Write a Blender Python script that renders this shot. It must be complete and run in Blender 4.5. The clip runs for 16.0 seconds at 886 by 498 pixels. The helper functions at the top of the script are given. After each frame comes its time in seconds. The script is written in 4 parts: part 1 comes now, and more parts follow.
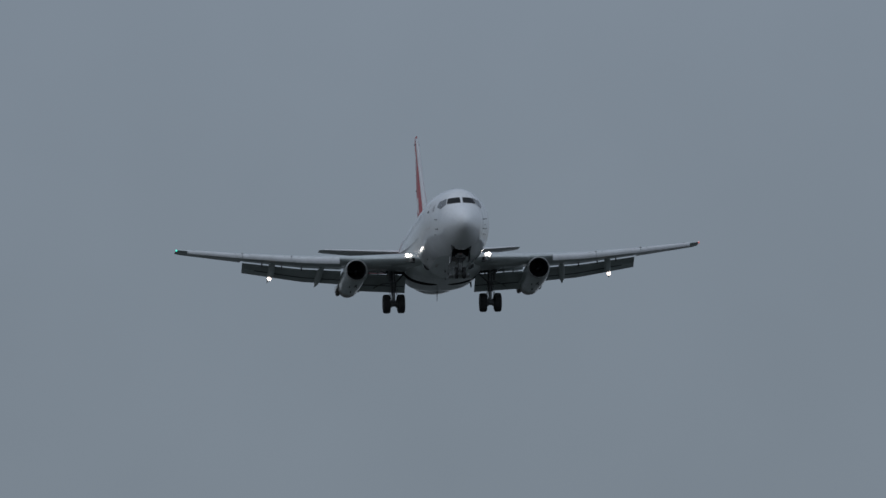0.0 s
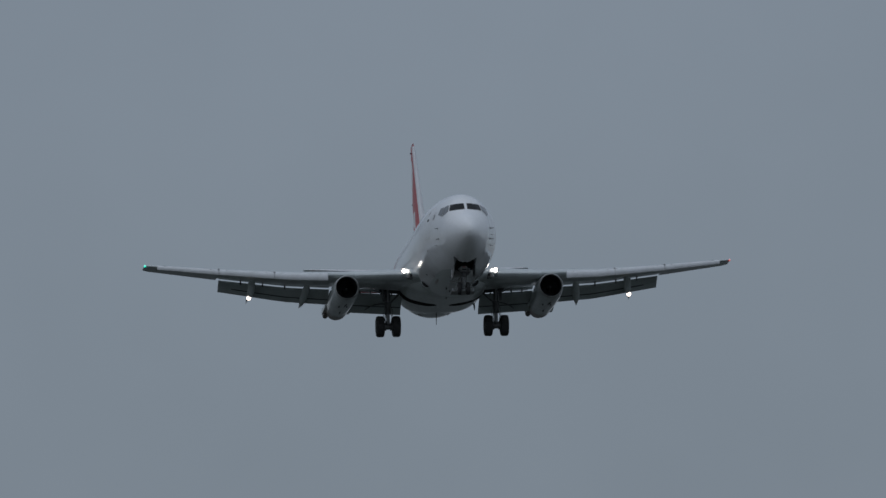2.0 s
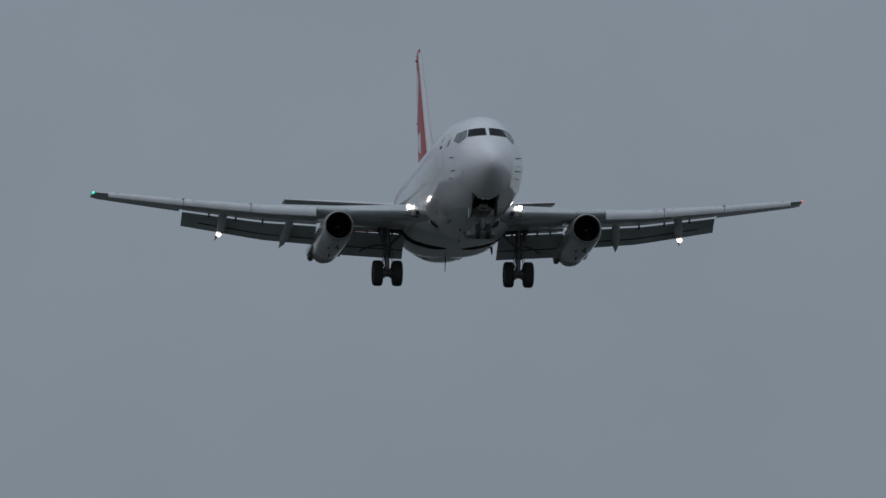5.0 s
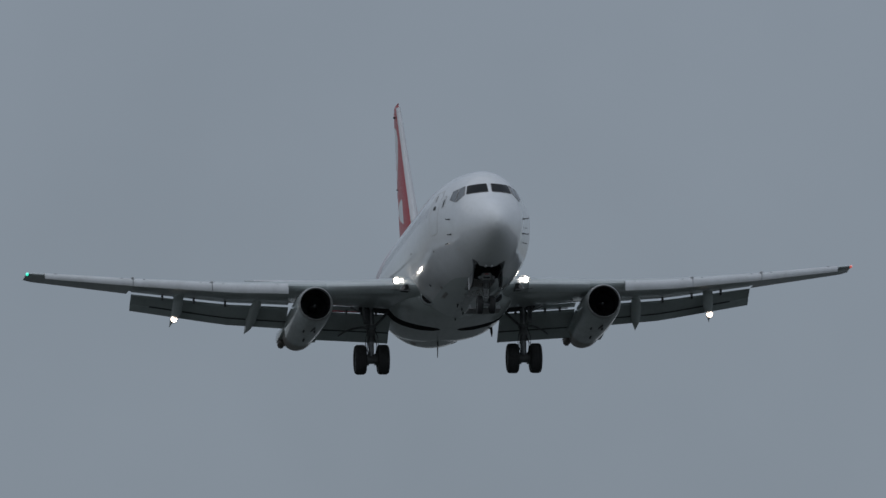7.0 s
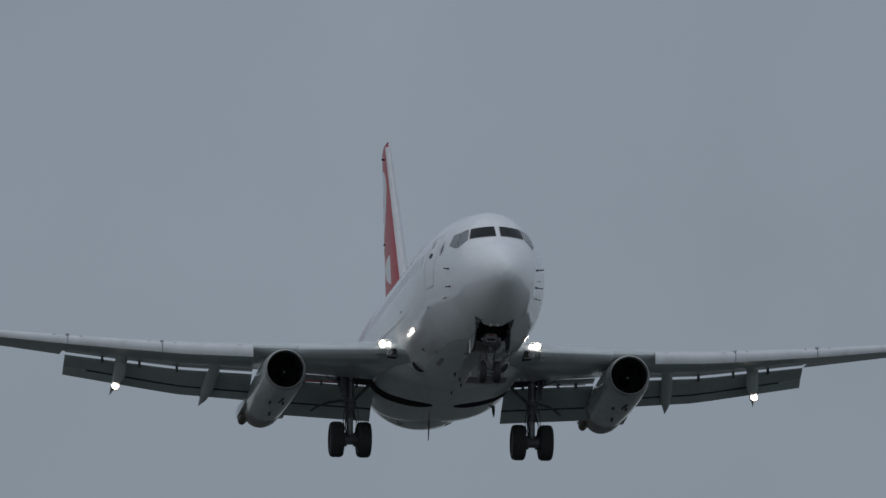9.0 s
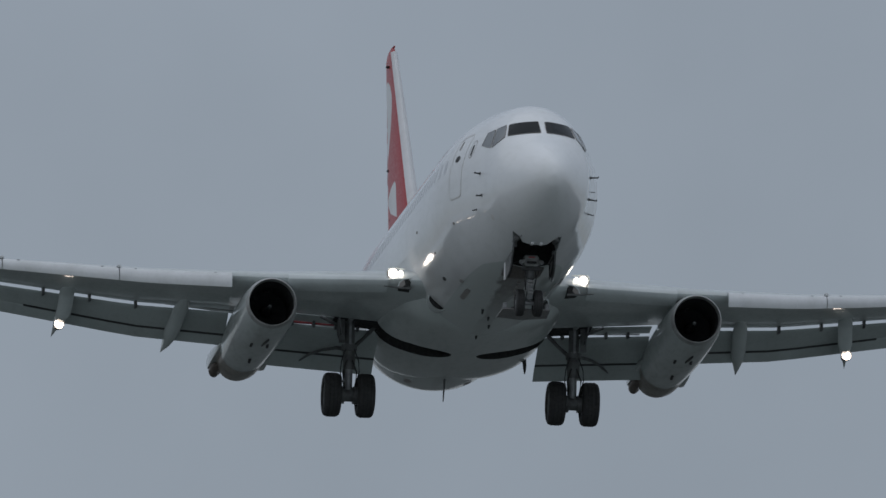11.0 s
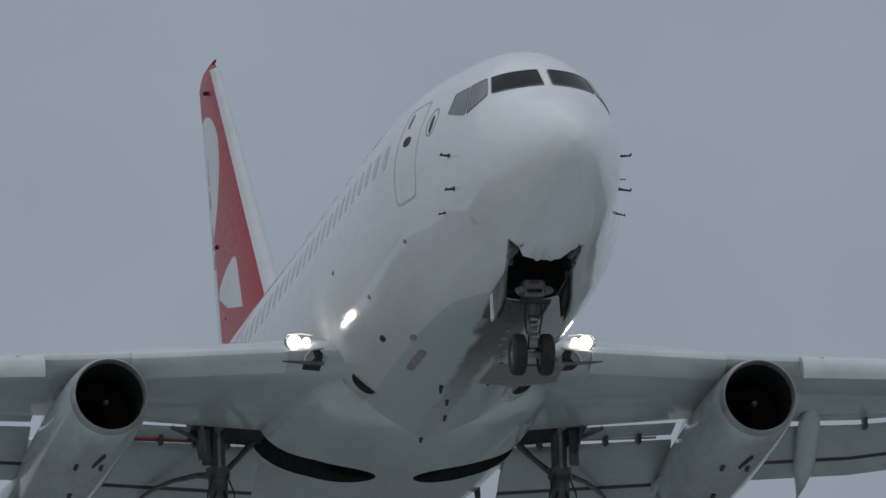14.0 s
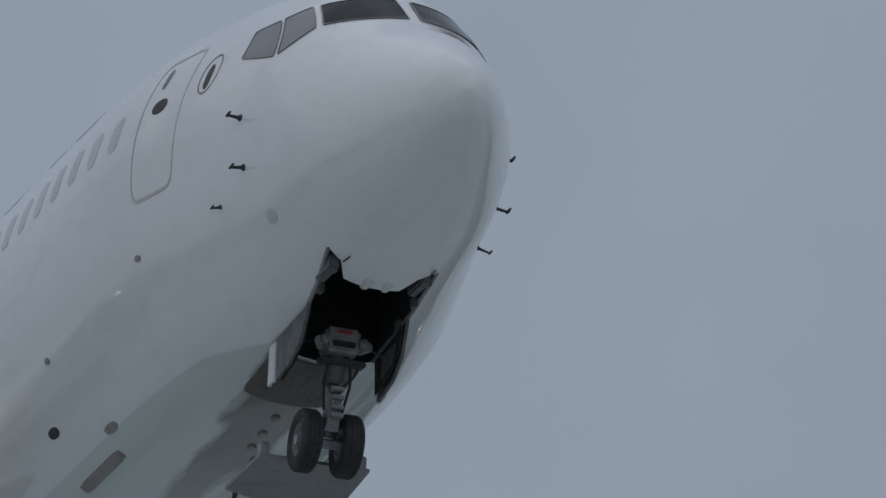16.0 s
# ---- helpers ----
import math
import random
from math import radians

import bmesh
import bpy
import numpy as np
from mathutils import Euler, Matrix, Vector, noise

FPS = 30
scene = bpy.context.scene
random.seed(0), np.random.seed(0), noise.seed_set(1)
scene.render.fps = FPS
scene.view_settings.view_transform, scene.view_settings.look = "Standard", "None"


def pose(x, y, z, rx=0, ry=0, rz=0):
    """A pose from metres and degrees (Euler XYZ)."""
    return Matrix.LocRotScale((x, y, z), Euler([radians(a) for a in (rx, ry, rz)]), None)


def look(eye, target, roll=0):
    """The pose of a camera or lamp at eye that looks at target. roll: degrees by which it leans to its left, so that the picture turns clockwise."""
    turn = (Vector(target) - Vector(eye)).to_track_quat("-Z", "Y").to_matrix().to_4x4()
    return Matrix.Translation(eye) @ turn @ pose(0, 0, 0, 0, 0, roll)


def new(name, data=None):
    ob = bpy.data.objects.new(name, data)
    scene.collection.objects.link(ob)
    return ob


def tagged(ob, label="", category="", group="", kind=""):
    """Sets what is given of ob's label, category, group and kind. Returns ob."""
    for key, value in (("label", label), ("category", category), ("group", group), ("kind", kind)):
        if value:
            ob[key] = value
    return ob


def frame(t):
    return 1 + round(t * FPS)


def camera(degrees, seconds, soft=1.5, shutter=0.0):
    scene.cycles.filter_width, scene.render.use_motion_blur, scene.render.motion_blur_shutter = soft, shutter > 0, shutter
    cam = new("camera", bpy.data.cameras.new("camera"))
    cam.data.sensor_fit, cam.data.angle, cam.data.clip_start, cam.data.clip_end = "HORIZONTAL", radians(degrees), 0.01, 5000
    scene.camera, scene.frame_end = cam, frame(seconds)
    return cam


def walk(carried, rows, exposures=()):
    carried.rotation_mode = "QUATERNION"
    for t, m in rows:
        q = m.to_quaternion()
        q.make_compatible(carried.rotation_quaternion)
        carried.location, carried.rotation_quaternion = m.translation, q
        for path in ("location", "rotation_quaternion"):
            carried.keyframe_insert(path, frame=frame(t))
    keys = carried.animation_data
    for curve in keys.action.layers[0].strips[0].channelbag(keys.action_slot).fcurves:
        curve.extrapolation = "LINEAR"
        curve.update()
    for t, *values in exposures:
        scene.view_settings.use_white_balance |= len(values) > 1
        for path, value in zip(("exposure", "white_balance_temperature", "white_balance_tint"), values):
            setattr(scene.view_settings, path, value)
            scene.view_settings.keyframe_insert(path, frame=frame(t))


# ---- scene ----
SECONDS = 16.0
EYE = (0.0, 0.0, 1.7)

# ---- camera: stands on the ground and follows the aircraft; seconds, pan, tilt in degrees ----
PAN_TILT = [
    (0, -5.0936, 5.4592),
    (0.5, -5.1572, 5.5693),
    (1, -5.2152, 5.6358),
    (1.5, -5.2926, 5.7522),
    (2, -5.3740, 5.8165),
    (2.5, -5.4839, 5.8784),
    (3, -5.5861, 5.9951),
    (3.5, -5.6799, 6.0674),
    (4, -5.7678, 6.1619),
    (4.2, -5.8001, 6.1981),
    (6.3, -6.2651, 6.6690),
    (6.5, -6.3342, 6.8230),
    (7, -6.4263, 7.0438),
    (7.5, -6.5575, 7.2195),
    (8, -6.7141, 7.4361),
    (8.5, -6.8935, 7.6387),
    (8.7, -6.9815, 7.7978),
    (10.8, -8.0042, 8.8330),
    (11, -8.1055, 8.9720),
    (11.5, -8.4455, 9.2766),
    (12, -8.8837, 9.6109),
    (12.5, -9.3928, 10.2139),
    (13, -9.9038, 10.8377),
    (13.5, -10.3965, 11.4943),
    (14, -11.1942, 12.3535),
    (14.5, -12.0287, 13.4413),
    (15, -13.1398, 14.5496),
    (15.5, -15.0704, 15.9135),
    (16, -16.8608, 17.6702),
]

cam = camera(2.191, SECONDS, soft=1.5)


def aim(pan, tilt):
    a, b = radians(pan), radians(tilt)
    way = Vector((math.cos(b) * math.cos(a), math.cos(b) * math.sin(a), math.sin(b)))
    return look(EYE, Vector(EYE) + way * 100)


walk(cam, [(t, aim(p, q)) for t, p, q in PAN_TILT],
     exposures=[(0, -0.36, 6180, 10), (2, -0.37, 6220, 10), (4, -0.36, 6320, 10), (6.5, -0.30, 6400, 10), (8.5, -0.28, 6450, 10),
                (11, -0.09, 6540, 10), (12.5, 0.03, 6560, 10), (13.5, 0.07, 6580, 10), (14, -0.12, 6560, 10), (14.5, -0.18, 6540, 10), (15, -0.26, 6520, 10), (15.5, -0.19, 6460, 10), (16, -0.26, 6400, 10)])

# ---- world: a closed grey overcast, brighter towards the zenith ----
world = bpy.data.worlds.new("overcast_sky")
scene.world = world
world.use_nodes = True
wn, wl = world.node_tree.nodes, world.node_tree.links
wn.clear()
w_out, w_bg = wn.new("ShaderNodeOutputWorld"), wn.new("ShaderNodeBackground")
w_tc, w_sep = wn.new("ShaderNodeTexCoord"), wn.new("ShaderNodeSeparateXYZ")
w_sky = wn.new("ShaderNodeTexSky")
w_sky.sky_type, w_sky.sun_disc = "NISHITA", False
w_sky.sun_elevation, w_sky.sun_rotation = radians(50), radians(200)
w_ramp = wn.new("ShaderNodeMapRange")
w_ramp.inputs["From Min"].default_value, w_ramp.inputs["From Max"].default_value = 0.0, 1.0
w_ramp.inputs["To Min"].default_value, w_ramp.inputs["To Max"].default_value = 0.225, 0.55
w_noise, w_noise2 = wn.new("ShaderNodeTexNoise"), wn.new("ShaderNodeTexNoise")
w_noise.inputs["Scale"].default_value, w_noise.inputs["Detail"].default_value = 55, 4
w_noise2.inputs["Scale"].default_value, w_noise2.inputs["Detail"].default_value = 9, 3
w_nr, w_nr2 = wn.new("ShaderNodeMapRange"), wn.new("ShaderNodeMapRange")
for n in (w_nr, w_nr2):
    n.inputs["From Min"].default_value, n.inputs["From Max"].default_value = 0.3, 0.7
    n.inputs["To Min"].default_value, n.inputs["To Max"].default_value = 0.95, 1.05
w_m1, w_m2 = wn.new("ShaderNodeMath"), wn.new("ShaderNodeMath")
w_m1.operation = w_m2.operation = "MULTIPLY"
w_col = wn.new("ShaderNodeVectorMath")
w_col.operation = "SCALE"
w_col.inputs[0].default_value = (0.885, 1.0, 1.155)
w_mix = wn.new("ShaderNodeMix")
w_mix.data_type = "RGBA"
w_mix.inputs["Factor"].default_value = 0.985
w_bg.inputs["Strength"].default_value = 1.0
wl.new(w_tc.outputs["Generated"], w_sep.inputs[0])
wl.new(w_tc.outputs["Generated"], w_noise.inputs["Vector"])
wl.new(w_tc.outputs["Generated"], w_noise2.inputs["Vector"])
wl.new(w_sep.outputs["Z"], w_ramp.inputs["Value"])
wl.new(w_noise.outputs["Fac"], w_nr.inputs["Value"])
wl.new(w_noise2.outputs["Fac"], w_nr2.inputs["Value"])
wl.new(w_nr.outputs[0], w_m1.inputs[0])
wl.new(w_nr2.outputs[0], w_m1.inputs[1])
wl.new(w_m1.outputs[0], w_m2.inputs[0])
wl.new(w_ramp.outputs[0], w_m2.inputs[1])
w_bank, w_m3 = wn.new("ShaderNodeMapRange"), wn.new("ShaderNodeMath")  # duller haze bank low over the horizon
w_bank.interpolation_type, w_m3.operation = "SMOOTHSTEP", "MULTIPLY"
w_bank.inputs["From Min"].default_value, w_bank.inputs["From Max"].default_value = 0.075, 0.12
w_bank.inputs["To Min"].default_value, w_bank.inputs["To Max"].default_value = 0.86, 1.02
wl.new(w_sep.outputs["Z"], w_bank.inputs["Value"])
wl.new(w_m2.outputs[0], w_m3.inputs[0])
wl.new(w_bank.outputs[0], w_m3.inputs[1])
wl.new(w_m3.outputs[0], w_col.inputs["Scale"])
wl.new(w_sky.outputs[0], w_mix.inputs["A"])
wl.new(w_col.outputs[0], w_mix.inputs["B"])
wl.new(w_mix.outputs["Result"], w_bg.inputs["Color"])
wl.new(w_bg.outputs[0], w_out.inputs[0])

sun = new("sun", bpy.data.lights.new("sun", "SUN"))
sun.data.energy, sun.data.angle, sun.data.color = 0.42, radians(130), (1.0, 0.97, 0.93)
sun.matrix_world = look((-40, 60, 120), (0, 0, 0))


# ---- materials ----
def ramp(nt, src, lo, hi, a, b):
    n = nt.nodes.new("ShaderNodeMapRange")
    n.inputs["From Min"].default_value, n.inputs["From Max"].default_value = lo, hi
    n.inputs["To Min"].default_value, n.inputs["To Max"].default_value = a, b
    nt.links.new(src, n.inputs["Value"])
    return n.outputs[0]


def mixed(nt, fac, a, b):
    n = nt.nodes.new("ShaderNodeMix")
    n.data_type = "RGBA"
    nt.links.new(fac, n.inputs["Factor"])
    for socket, value in (("A", a), ("B", b)):
        if isinstance(value, tuple):
            n.inputs[socket].default_value = (*value, 1)
        else:
            nt.links.new(value, n.inputs[socket])
    return n.outputs["Result"]


def math_node(nt, op, a, b=None):
    n = nt.nodes.new("ShaderNodeMath")
    n.operation = op
    for i, value in enumerate((a, b)):
        if value is None:
            continue
        if isinstance(value, (int, float)):
            n.inputs[i].default_value = value
        else:
            nt.links.new(value, n.inputs[i])
    return n.outputs[0]


def material(name, colour, dark=None, rough=0.4, metal=0.0, coat=0.0, scale=1.2, fine=14.0, bump=0.02, streak=1.0, ior=1.5, spec=0.5):
    """Worn surface: base colour, a second tone in broad stains and fine specks, uneven gloss and relief."""
    m = bpy.data.materials.new(name)
    m.use_nodes = True
    nt = m.node_tree
    bsdf = nt.nodes["Principled BSDF"]
    tc, mp = nt.nodes.new("ShaderNodeTexCoord"), nt.nodes.new("ShaderNodeMapping")
    mp.inputs["Scale"].default_value = (1 / streak, 1, 1)
    nt.links.new(tc.outputs["Object"], mp.inputs[0])
    big, small = nt.nodes.new("ShaderNodeTexNoise"), nt.nodes.new("ShaderNodeTexNoise")
    for n, s in ((big, scale), (small, fine)):
        n.inputs["Scale"].default_value, n.inputs["Detail"].default_value = s, 5
        nt.links.new(mp.outputs[0], n.inputs["Vector"])
    dark = dark or tuple(c * 0.8 for c in colour)
    f = math_node(nt, "ADD", ramp(nt, big.outputs["Fac"], 0.42, 0.72, 0, 0.75), ramp(nt, small.outputs["Fac"], 0.5, 0.8, 0, 0.4))
    col = mixed(nt, f, colour, dark)
    nt.links.new(col, bsdf.inputs["Base Color"])
    nt.links.new(ramp(nt, small.outputs["Fac"], 0.3, 0.7, rough * 0.8, min(1, rough * 1.25)), bsdf.inputs["Roughness"])
    bsdf.inputs["Metallic"].default_value, bsdf.inputs["Coat Weight"].default_value, bsdf.inputs["IOR"].default_value = metal, coat, ior
    bsdf.inputs["Coat Roughness"].default_value, bsdf.inputs["Coat IOR"].default_value = 0.065, 1.6
    bsdf.inputs["Specular IOR Level"].default_value = spec
    bn = nt.nodes.new("ShaderNodeBump")
    bn.inputs["Strength"].default_value, bn.inputs["Distance"].default_value = 0.5, bump
    nt.links.new(big.outputs["Fac"], bn.inputs["Height"])
    nt.links.new(bn.outputs[0], bsdf.inputs["Normal"])
    return m


def livery(m, colour_of):
    """Lay a livery colour over a worn paint: colour_of(node_tree, x, y, z, below) returns the new colour socket."""
    nt = m.node_tree
    bsdf = nt.nodes["Principled BSDF"]
    below = bsdf.inputs["Base Color"].links[0].from_socket
    tc, sp = nt.nodes.new("ShaderNodeTexCoord"), nt.nodes.new("ShaderNodeSeparateXYZ")
    nt.links.new(tc.outputs["Object"], sp.inputs[0])
    nt.links.new(colour_of(nt, *sp.outputs, below), bsdf.inputs["Base Color"])
    return m


RED_PAINT = (0.45, 0.045, 0.05)


def fuselage_paint(nt, x, y, z, below):
    # grey belly up to a smooth waterline that starts behind the nose wheel bay
    edge = math_node(nt, "ADD", z, math_node(nt, "MULTIPLY", ramp(nt, x, 3.0, 5.0, 0.2, 0), 1.0))
    belly = ramp(nt, edge, -1.815, -1.80, 1, 0)
    belly = math_node(nt, "MULTIPLY", belly, ramp(nt, x, 3.2, 3.3, 0, 1))
    col = mixed(nt, belly, below, (0.57, 0.61, 0.60))
    # red tail, its edge sweeping down and aft from the crown
    red = ramp(nt, math_node(nt, "ADD", z, math_node(nt, "MULTIPLY", x, 0.275)), 5.45, 5.48, 0, 1)
    col = mixed(nt, red, col, RED_PAINT)
    # soot and oil smeared back along the keel behind the nose gear
    n = nt.nodes.new("ShaderNodeTexNoise")
    n.inputs["Scale"].default_value, n.inputs["Detail"].default_value = 3.0, 6
    mp, tc = nt.nodes.new("ShaderNodeMapping"), nt.nodes.new("ShaderNodeTexCoord")
    mp.inputs["Scale"].default_value = (0.25, 1.2, 1.2)
    nt.links.new(tc.outputs["Object"], mp.inputs[0])
    nt.links.new(mp.outputs[0], n.inputs["Vector"])
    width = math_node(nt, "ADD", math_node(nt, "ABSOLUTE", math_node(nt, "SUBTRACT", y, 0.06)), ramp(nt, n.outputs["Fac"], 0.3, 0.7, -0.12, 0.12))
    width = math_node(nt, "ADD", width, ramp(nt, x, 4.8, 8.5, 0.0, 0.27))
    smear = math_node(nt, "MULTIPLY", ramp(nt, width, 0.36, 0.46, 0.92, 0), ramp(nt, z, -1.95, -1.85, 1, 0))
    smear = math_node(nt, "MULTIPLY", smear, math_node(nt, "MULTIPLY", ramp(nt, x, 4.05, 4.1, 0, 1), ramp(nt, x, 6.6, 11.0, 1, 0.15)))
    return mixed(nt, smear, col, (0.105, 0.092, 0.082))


def blob(nt, x, z, cx, cz, rx, rz, tilt):
    dx, dz = math_node(nt, "SUBTRACT", x, cx), math_node(nt, "SUBTRACT", z, cz)
    c, s = math.cos(tilt), math.sin(tilt)
    u = math_node(nt, "ADD", math_node(nt, "MULTIPLY", dx, c), math_node(nt, "MULTIPLY", dz, s))
    v = math_node(nt, "SUBTRACT", math_node(nt, "MULTIPLY", dz, c), math_node(nt, "MULTIPLY", dx, s))
    q = math_node(nt, "ADD", math_node(nt, "POWER", math_node(nt, "ABSOLUTE", math_node(nt, "DIVIDE", u, rx)), 2),
                  math_node(nt, "POWER", math_node(nt, "ABSOLUTE", math_node(nt, "DIVIDE", v, rz)), 2))
    return ramp(nt, q, 0.98, 1.02, 1, 0)


def fin_paint(nt, x, y, z, below):
    # red fin with two white curls that come in from the rudder
    strip = ramp(nt, math_node(nt, "SUBTRACT", x, math_node(nt, "MULTIPLY", z, 0.19)), 27.62, 27.66, 0, 1)
    w = math_node(nt, "MULTIPLY", strip, ramp(nt, z, 6.2, 6.25, 1, 0))
    w = math_node(nt, "MAXIMUM", w, blob(nt, x, z, 29.4, 5.85, 1.95, 1.08, 0.0))
    sail = [(25.4, 3.02), (27.0, 3.38), (28.2, 3.80), (28.1, 3.98), (27.1, 4.0), (26.3, 4.05), (25.95, 3.92)]
    inside = None
    for (ax, az), (bx, bz) in zip(sail, sail[1:] + sail[:1]):
        side = math_node(nt, "SUBTRACT", math_node(nt, "MULTIPLY", math_node(nt, "SUBTRACT", z, az), bx - ax), math_node(nt, "MULTIPLY", math_node(nt, "SUBTRACT", x, ax), bz - az))
        inside = side if inside is None else math_node(nt, "MINIMUM", inside, side)
    w = math_node(nt, "MAXIMUM", w, ramp(nt, inside, -0.01, 0.01, 0, 1))
    return mixed(nt, w, RED_PAINT, below)


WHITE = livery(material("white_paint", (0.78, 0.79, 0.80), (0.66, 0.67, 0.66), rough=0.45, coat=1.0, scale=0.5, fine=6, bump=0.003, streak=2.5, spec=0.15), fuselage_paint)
FAIRING = material("grey_belly_paint", (0.58, 0.62, 0.61), (0.44, 0.47, 0.46), rough=0.35, coat=0.8, scale=0.7, fine=7, streak=3)
FIN = livery(material("red_tail_paint", (0.76, 0.76, 0.77), (0.66, 0.66, 0.66), rough=0.4, coat=0.1, spec=0.2, bump=0.003, scale=0.6), fin_paint)
WING = material("grey_wing_paint", (0.50, 0.54, 0.535), (0.40, 0.43, 0.425), rough=0.40, coat=0.8, scale=0.8, fine=9, streak=2)
FLAP = material("flap_paint", (0.39, 0.43, 0.425), (0.29, 0.315, 0.31), rough=0.45, coat=0.4, scale=1.0, fine=9)
BRIGHT = material("bare_aluminium", (0.67, 0.68, 0.69), (0.55, 0.56, 0.56), rough=0.4, metal=0.15, scale=2)
NACELLE = material("nacelle_paint", (0.50, 0.54, 0.535), (0.30, 0.31, 0.30), rough=0.35, coat=0.9, scale=1.5, fine=8, streak=3)
LIP = material("worn_lip_metal", (0.36, 0.365, 0.36), (0.24, 0.24, 0.23), rough=0.4, metal=0.35, scale=3)
BURNT = material("burnt_brown_metal", (0.15, 0.125, 0.11), (0.08, 0.066, 0.058), rough=0.5, metal=0.2, scale=4)
HOT = material("heat_stained_metal", (0.31, 0.285, 0.255), (0.15, 0.125, 0.105), rough=0.4, metal=0.35, coat=0.3, scale=2.5)
# near-black: shade inside openings, slots and gaps is put into the colour
DARK = material("shade_black", (0.02, 0.02, 0.02), (0.012, 0.012, 0.012), rough=0.8)
RUBBER = material("tyre_rubber", (0.022, 0.022, 0.023), (0.035, 0.034, 0.033), rough=0.75, scale=6)
STEEL = material("gear_steel", (0.30, 0.31, 0.32), (0.14, 0.14, 0.14), rough=0.45, metal=0.3, scale=5)
GREASY = material("greasy_gear_paint", (0.12, 0.124, 0.124), (0.05, 0.05, 0.05), rough=0.5, scale=5)
GLASS = material("dark_cockpit_glass", (0.016, 0.018, 0.02), (0.01, 0.012, 0.013), rough=0.08, bump=0.0, spec=0.06)
SIDEGLASS = material("pale_side_glass", (0.17, 0.18, 0.185), (0.12, 0.13, 0.135), rough=0.1, bump=0.0)
# fan metal with the shade deep in the intake put into its colour
FANMETAL = material("shaded_fan_metal", (0.05, 0.05, 0.055), (0.03, 0.03, 0.03), rough=0.5, metal=0.3)
FIN_EDGE = material("white_fin_edge", (0.7, 0.7, 0.71), (0.6, 0.6, 0.6), rough=0.4)
DEFLECTOR = material("worn_deflector_paint", (0.235, 0.225, 0.225), (0.19, 0.182, 0.18), rough=0.5, scale=1.5)
# wing grey made paler: light on the forward-facing edge put into the colour
LIT_EDGE = material("lit_edge_paint", (0.57, 0.61, 0.61), (0.47, 0.50, 0.50), rough=0.4, coat=0.8, scale=0.9, fine=9)
HAIRLINE = material("faint_door_seam", (0.58, 0.57, 0.56), (0.42, 0.40, 0.38), rough=0.5)
SHADE = material("cabin_window_shade", (0.52, 0.53, 0.55), (0.40, 0.41, 0.43), rough=0.3, coat=0.5)
SEAM = material("door_seam_grime", (0.30, 0.28, 0.27), (0.20, 0.19, 0.18), rough=0.6)
PROBE = material("probe_metal", (0.06, 0.06, 0.06), (0.03, 0.03, 0.03), rough=0.5, metal=0.4)
COLLAR = material("pale_gear_paint", (0.25, 0.255, 0.25), (0.12, 0.12, 0.115), rough=0.45, scale=6)
STAINED = material("stained_keel_metal", (0.12, 0.105, 0.095), (0.07, 0.06, 0.052), rough=0.5, scale=4, fine=20, streak=3)
MARKING = material("faded_red_marking", (0.50, 0.24, 0.25), rough=0.4)
LETTER = material("faded_lettering", (0.50, 0.44, 0.44), rough=0.4)
TITLE = material("red_lettering", (0.36, 0.04, 0.05), rough=0.35)


def ground_bounce_tone(nt, x, y, z, below):
    # unseen ground toned for bounce light: pale near, dark far, patches for wing reflections
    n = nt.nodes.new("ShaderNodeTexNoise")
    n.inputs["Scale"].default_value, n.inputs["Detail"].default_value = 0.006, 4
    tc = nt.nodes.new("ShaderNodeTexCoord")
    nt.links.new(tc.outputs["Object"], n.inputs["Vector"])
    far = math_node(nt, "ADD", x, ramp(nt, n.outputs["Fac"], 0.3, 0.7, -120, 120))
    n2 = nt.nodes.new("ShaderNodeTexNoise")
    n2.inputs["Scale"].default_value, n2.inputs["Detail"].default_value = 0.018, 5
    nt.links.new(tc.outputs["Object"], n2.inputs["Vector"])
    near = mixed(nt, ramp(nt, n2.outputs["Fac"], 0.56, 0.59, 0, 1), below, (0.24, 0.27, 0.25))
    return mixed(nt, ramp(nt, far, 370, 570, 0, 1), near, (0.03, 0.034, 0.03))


# pale tone brightens the airliner's underside once it flies near the eye
BOUNCE_GROUND = livery(material("bounce_ground", (0.41, 0.44, 0.43), (0.34, 0.365, 0.35), rough=0.95, scale=0.02, fine=0.6), ground_bounce_tone)


def glowing(name, colour, strength):
    m = bpy.data.materials.new(name)
    m.use_nodes = True
    b = m.node_tree.nodes["Principled BSDF"]
    b.inputs["Base Color"].default_value = (0.8, 0.8, 0.8, 1)
    b.inputs["Emission Color"].default_value = (*colour, 1)
    b.inputs["Emission Strength"].default_value = strength
    return m


LAMP = glowing("landing_lamp", (1.0, 0.88, 0.78), 8)
LAMP_SMALL = glowing("taxi_lamp", (1.0, 0.84, 0.72), 4.5)
GREEN = glowing("green_navigation_lamp", (0.02, 0.8, 0.55), 1.5)
RED = glowing("red_navigation_lamp", (0.9, 0.12, 0.08), 0.6)


# ---- mesh helpers ----
def part(name, bm, mat, parent, label="", smooth=True):
    me = bpy.data.meshes.new(name)
    bmesh.ops.recalc_face_normals(bm, faces=bm.faces)
    for f in bm.faces:
        f.smooth = smooth
    bm.to_mesh(me)
    bm.free()
    for x in (mat if isinstance(mat, (list, tuple)) else [mat]):
        me.materials.append(x)
    if smooth:
        me.set_sharp_from_angle(angle=radians(38))
    while parent and parent.parent and parent.parent.parent:
        parent = parent.parent  # thing, part, sub-part and no deeper
    ob = new(name, me)
    ob.parent = parent
    return tagged(ob, label)


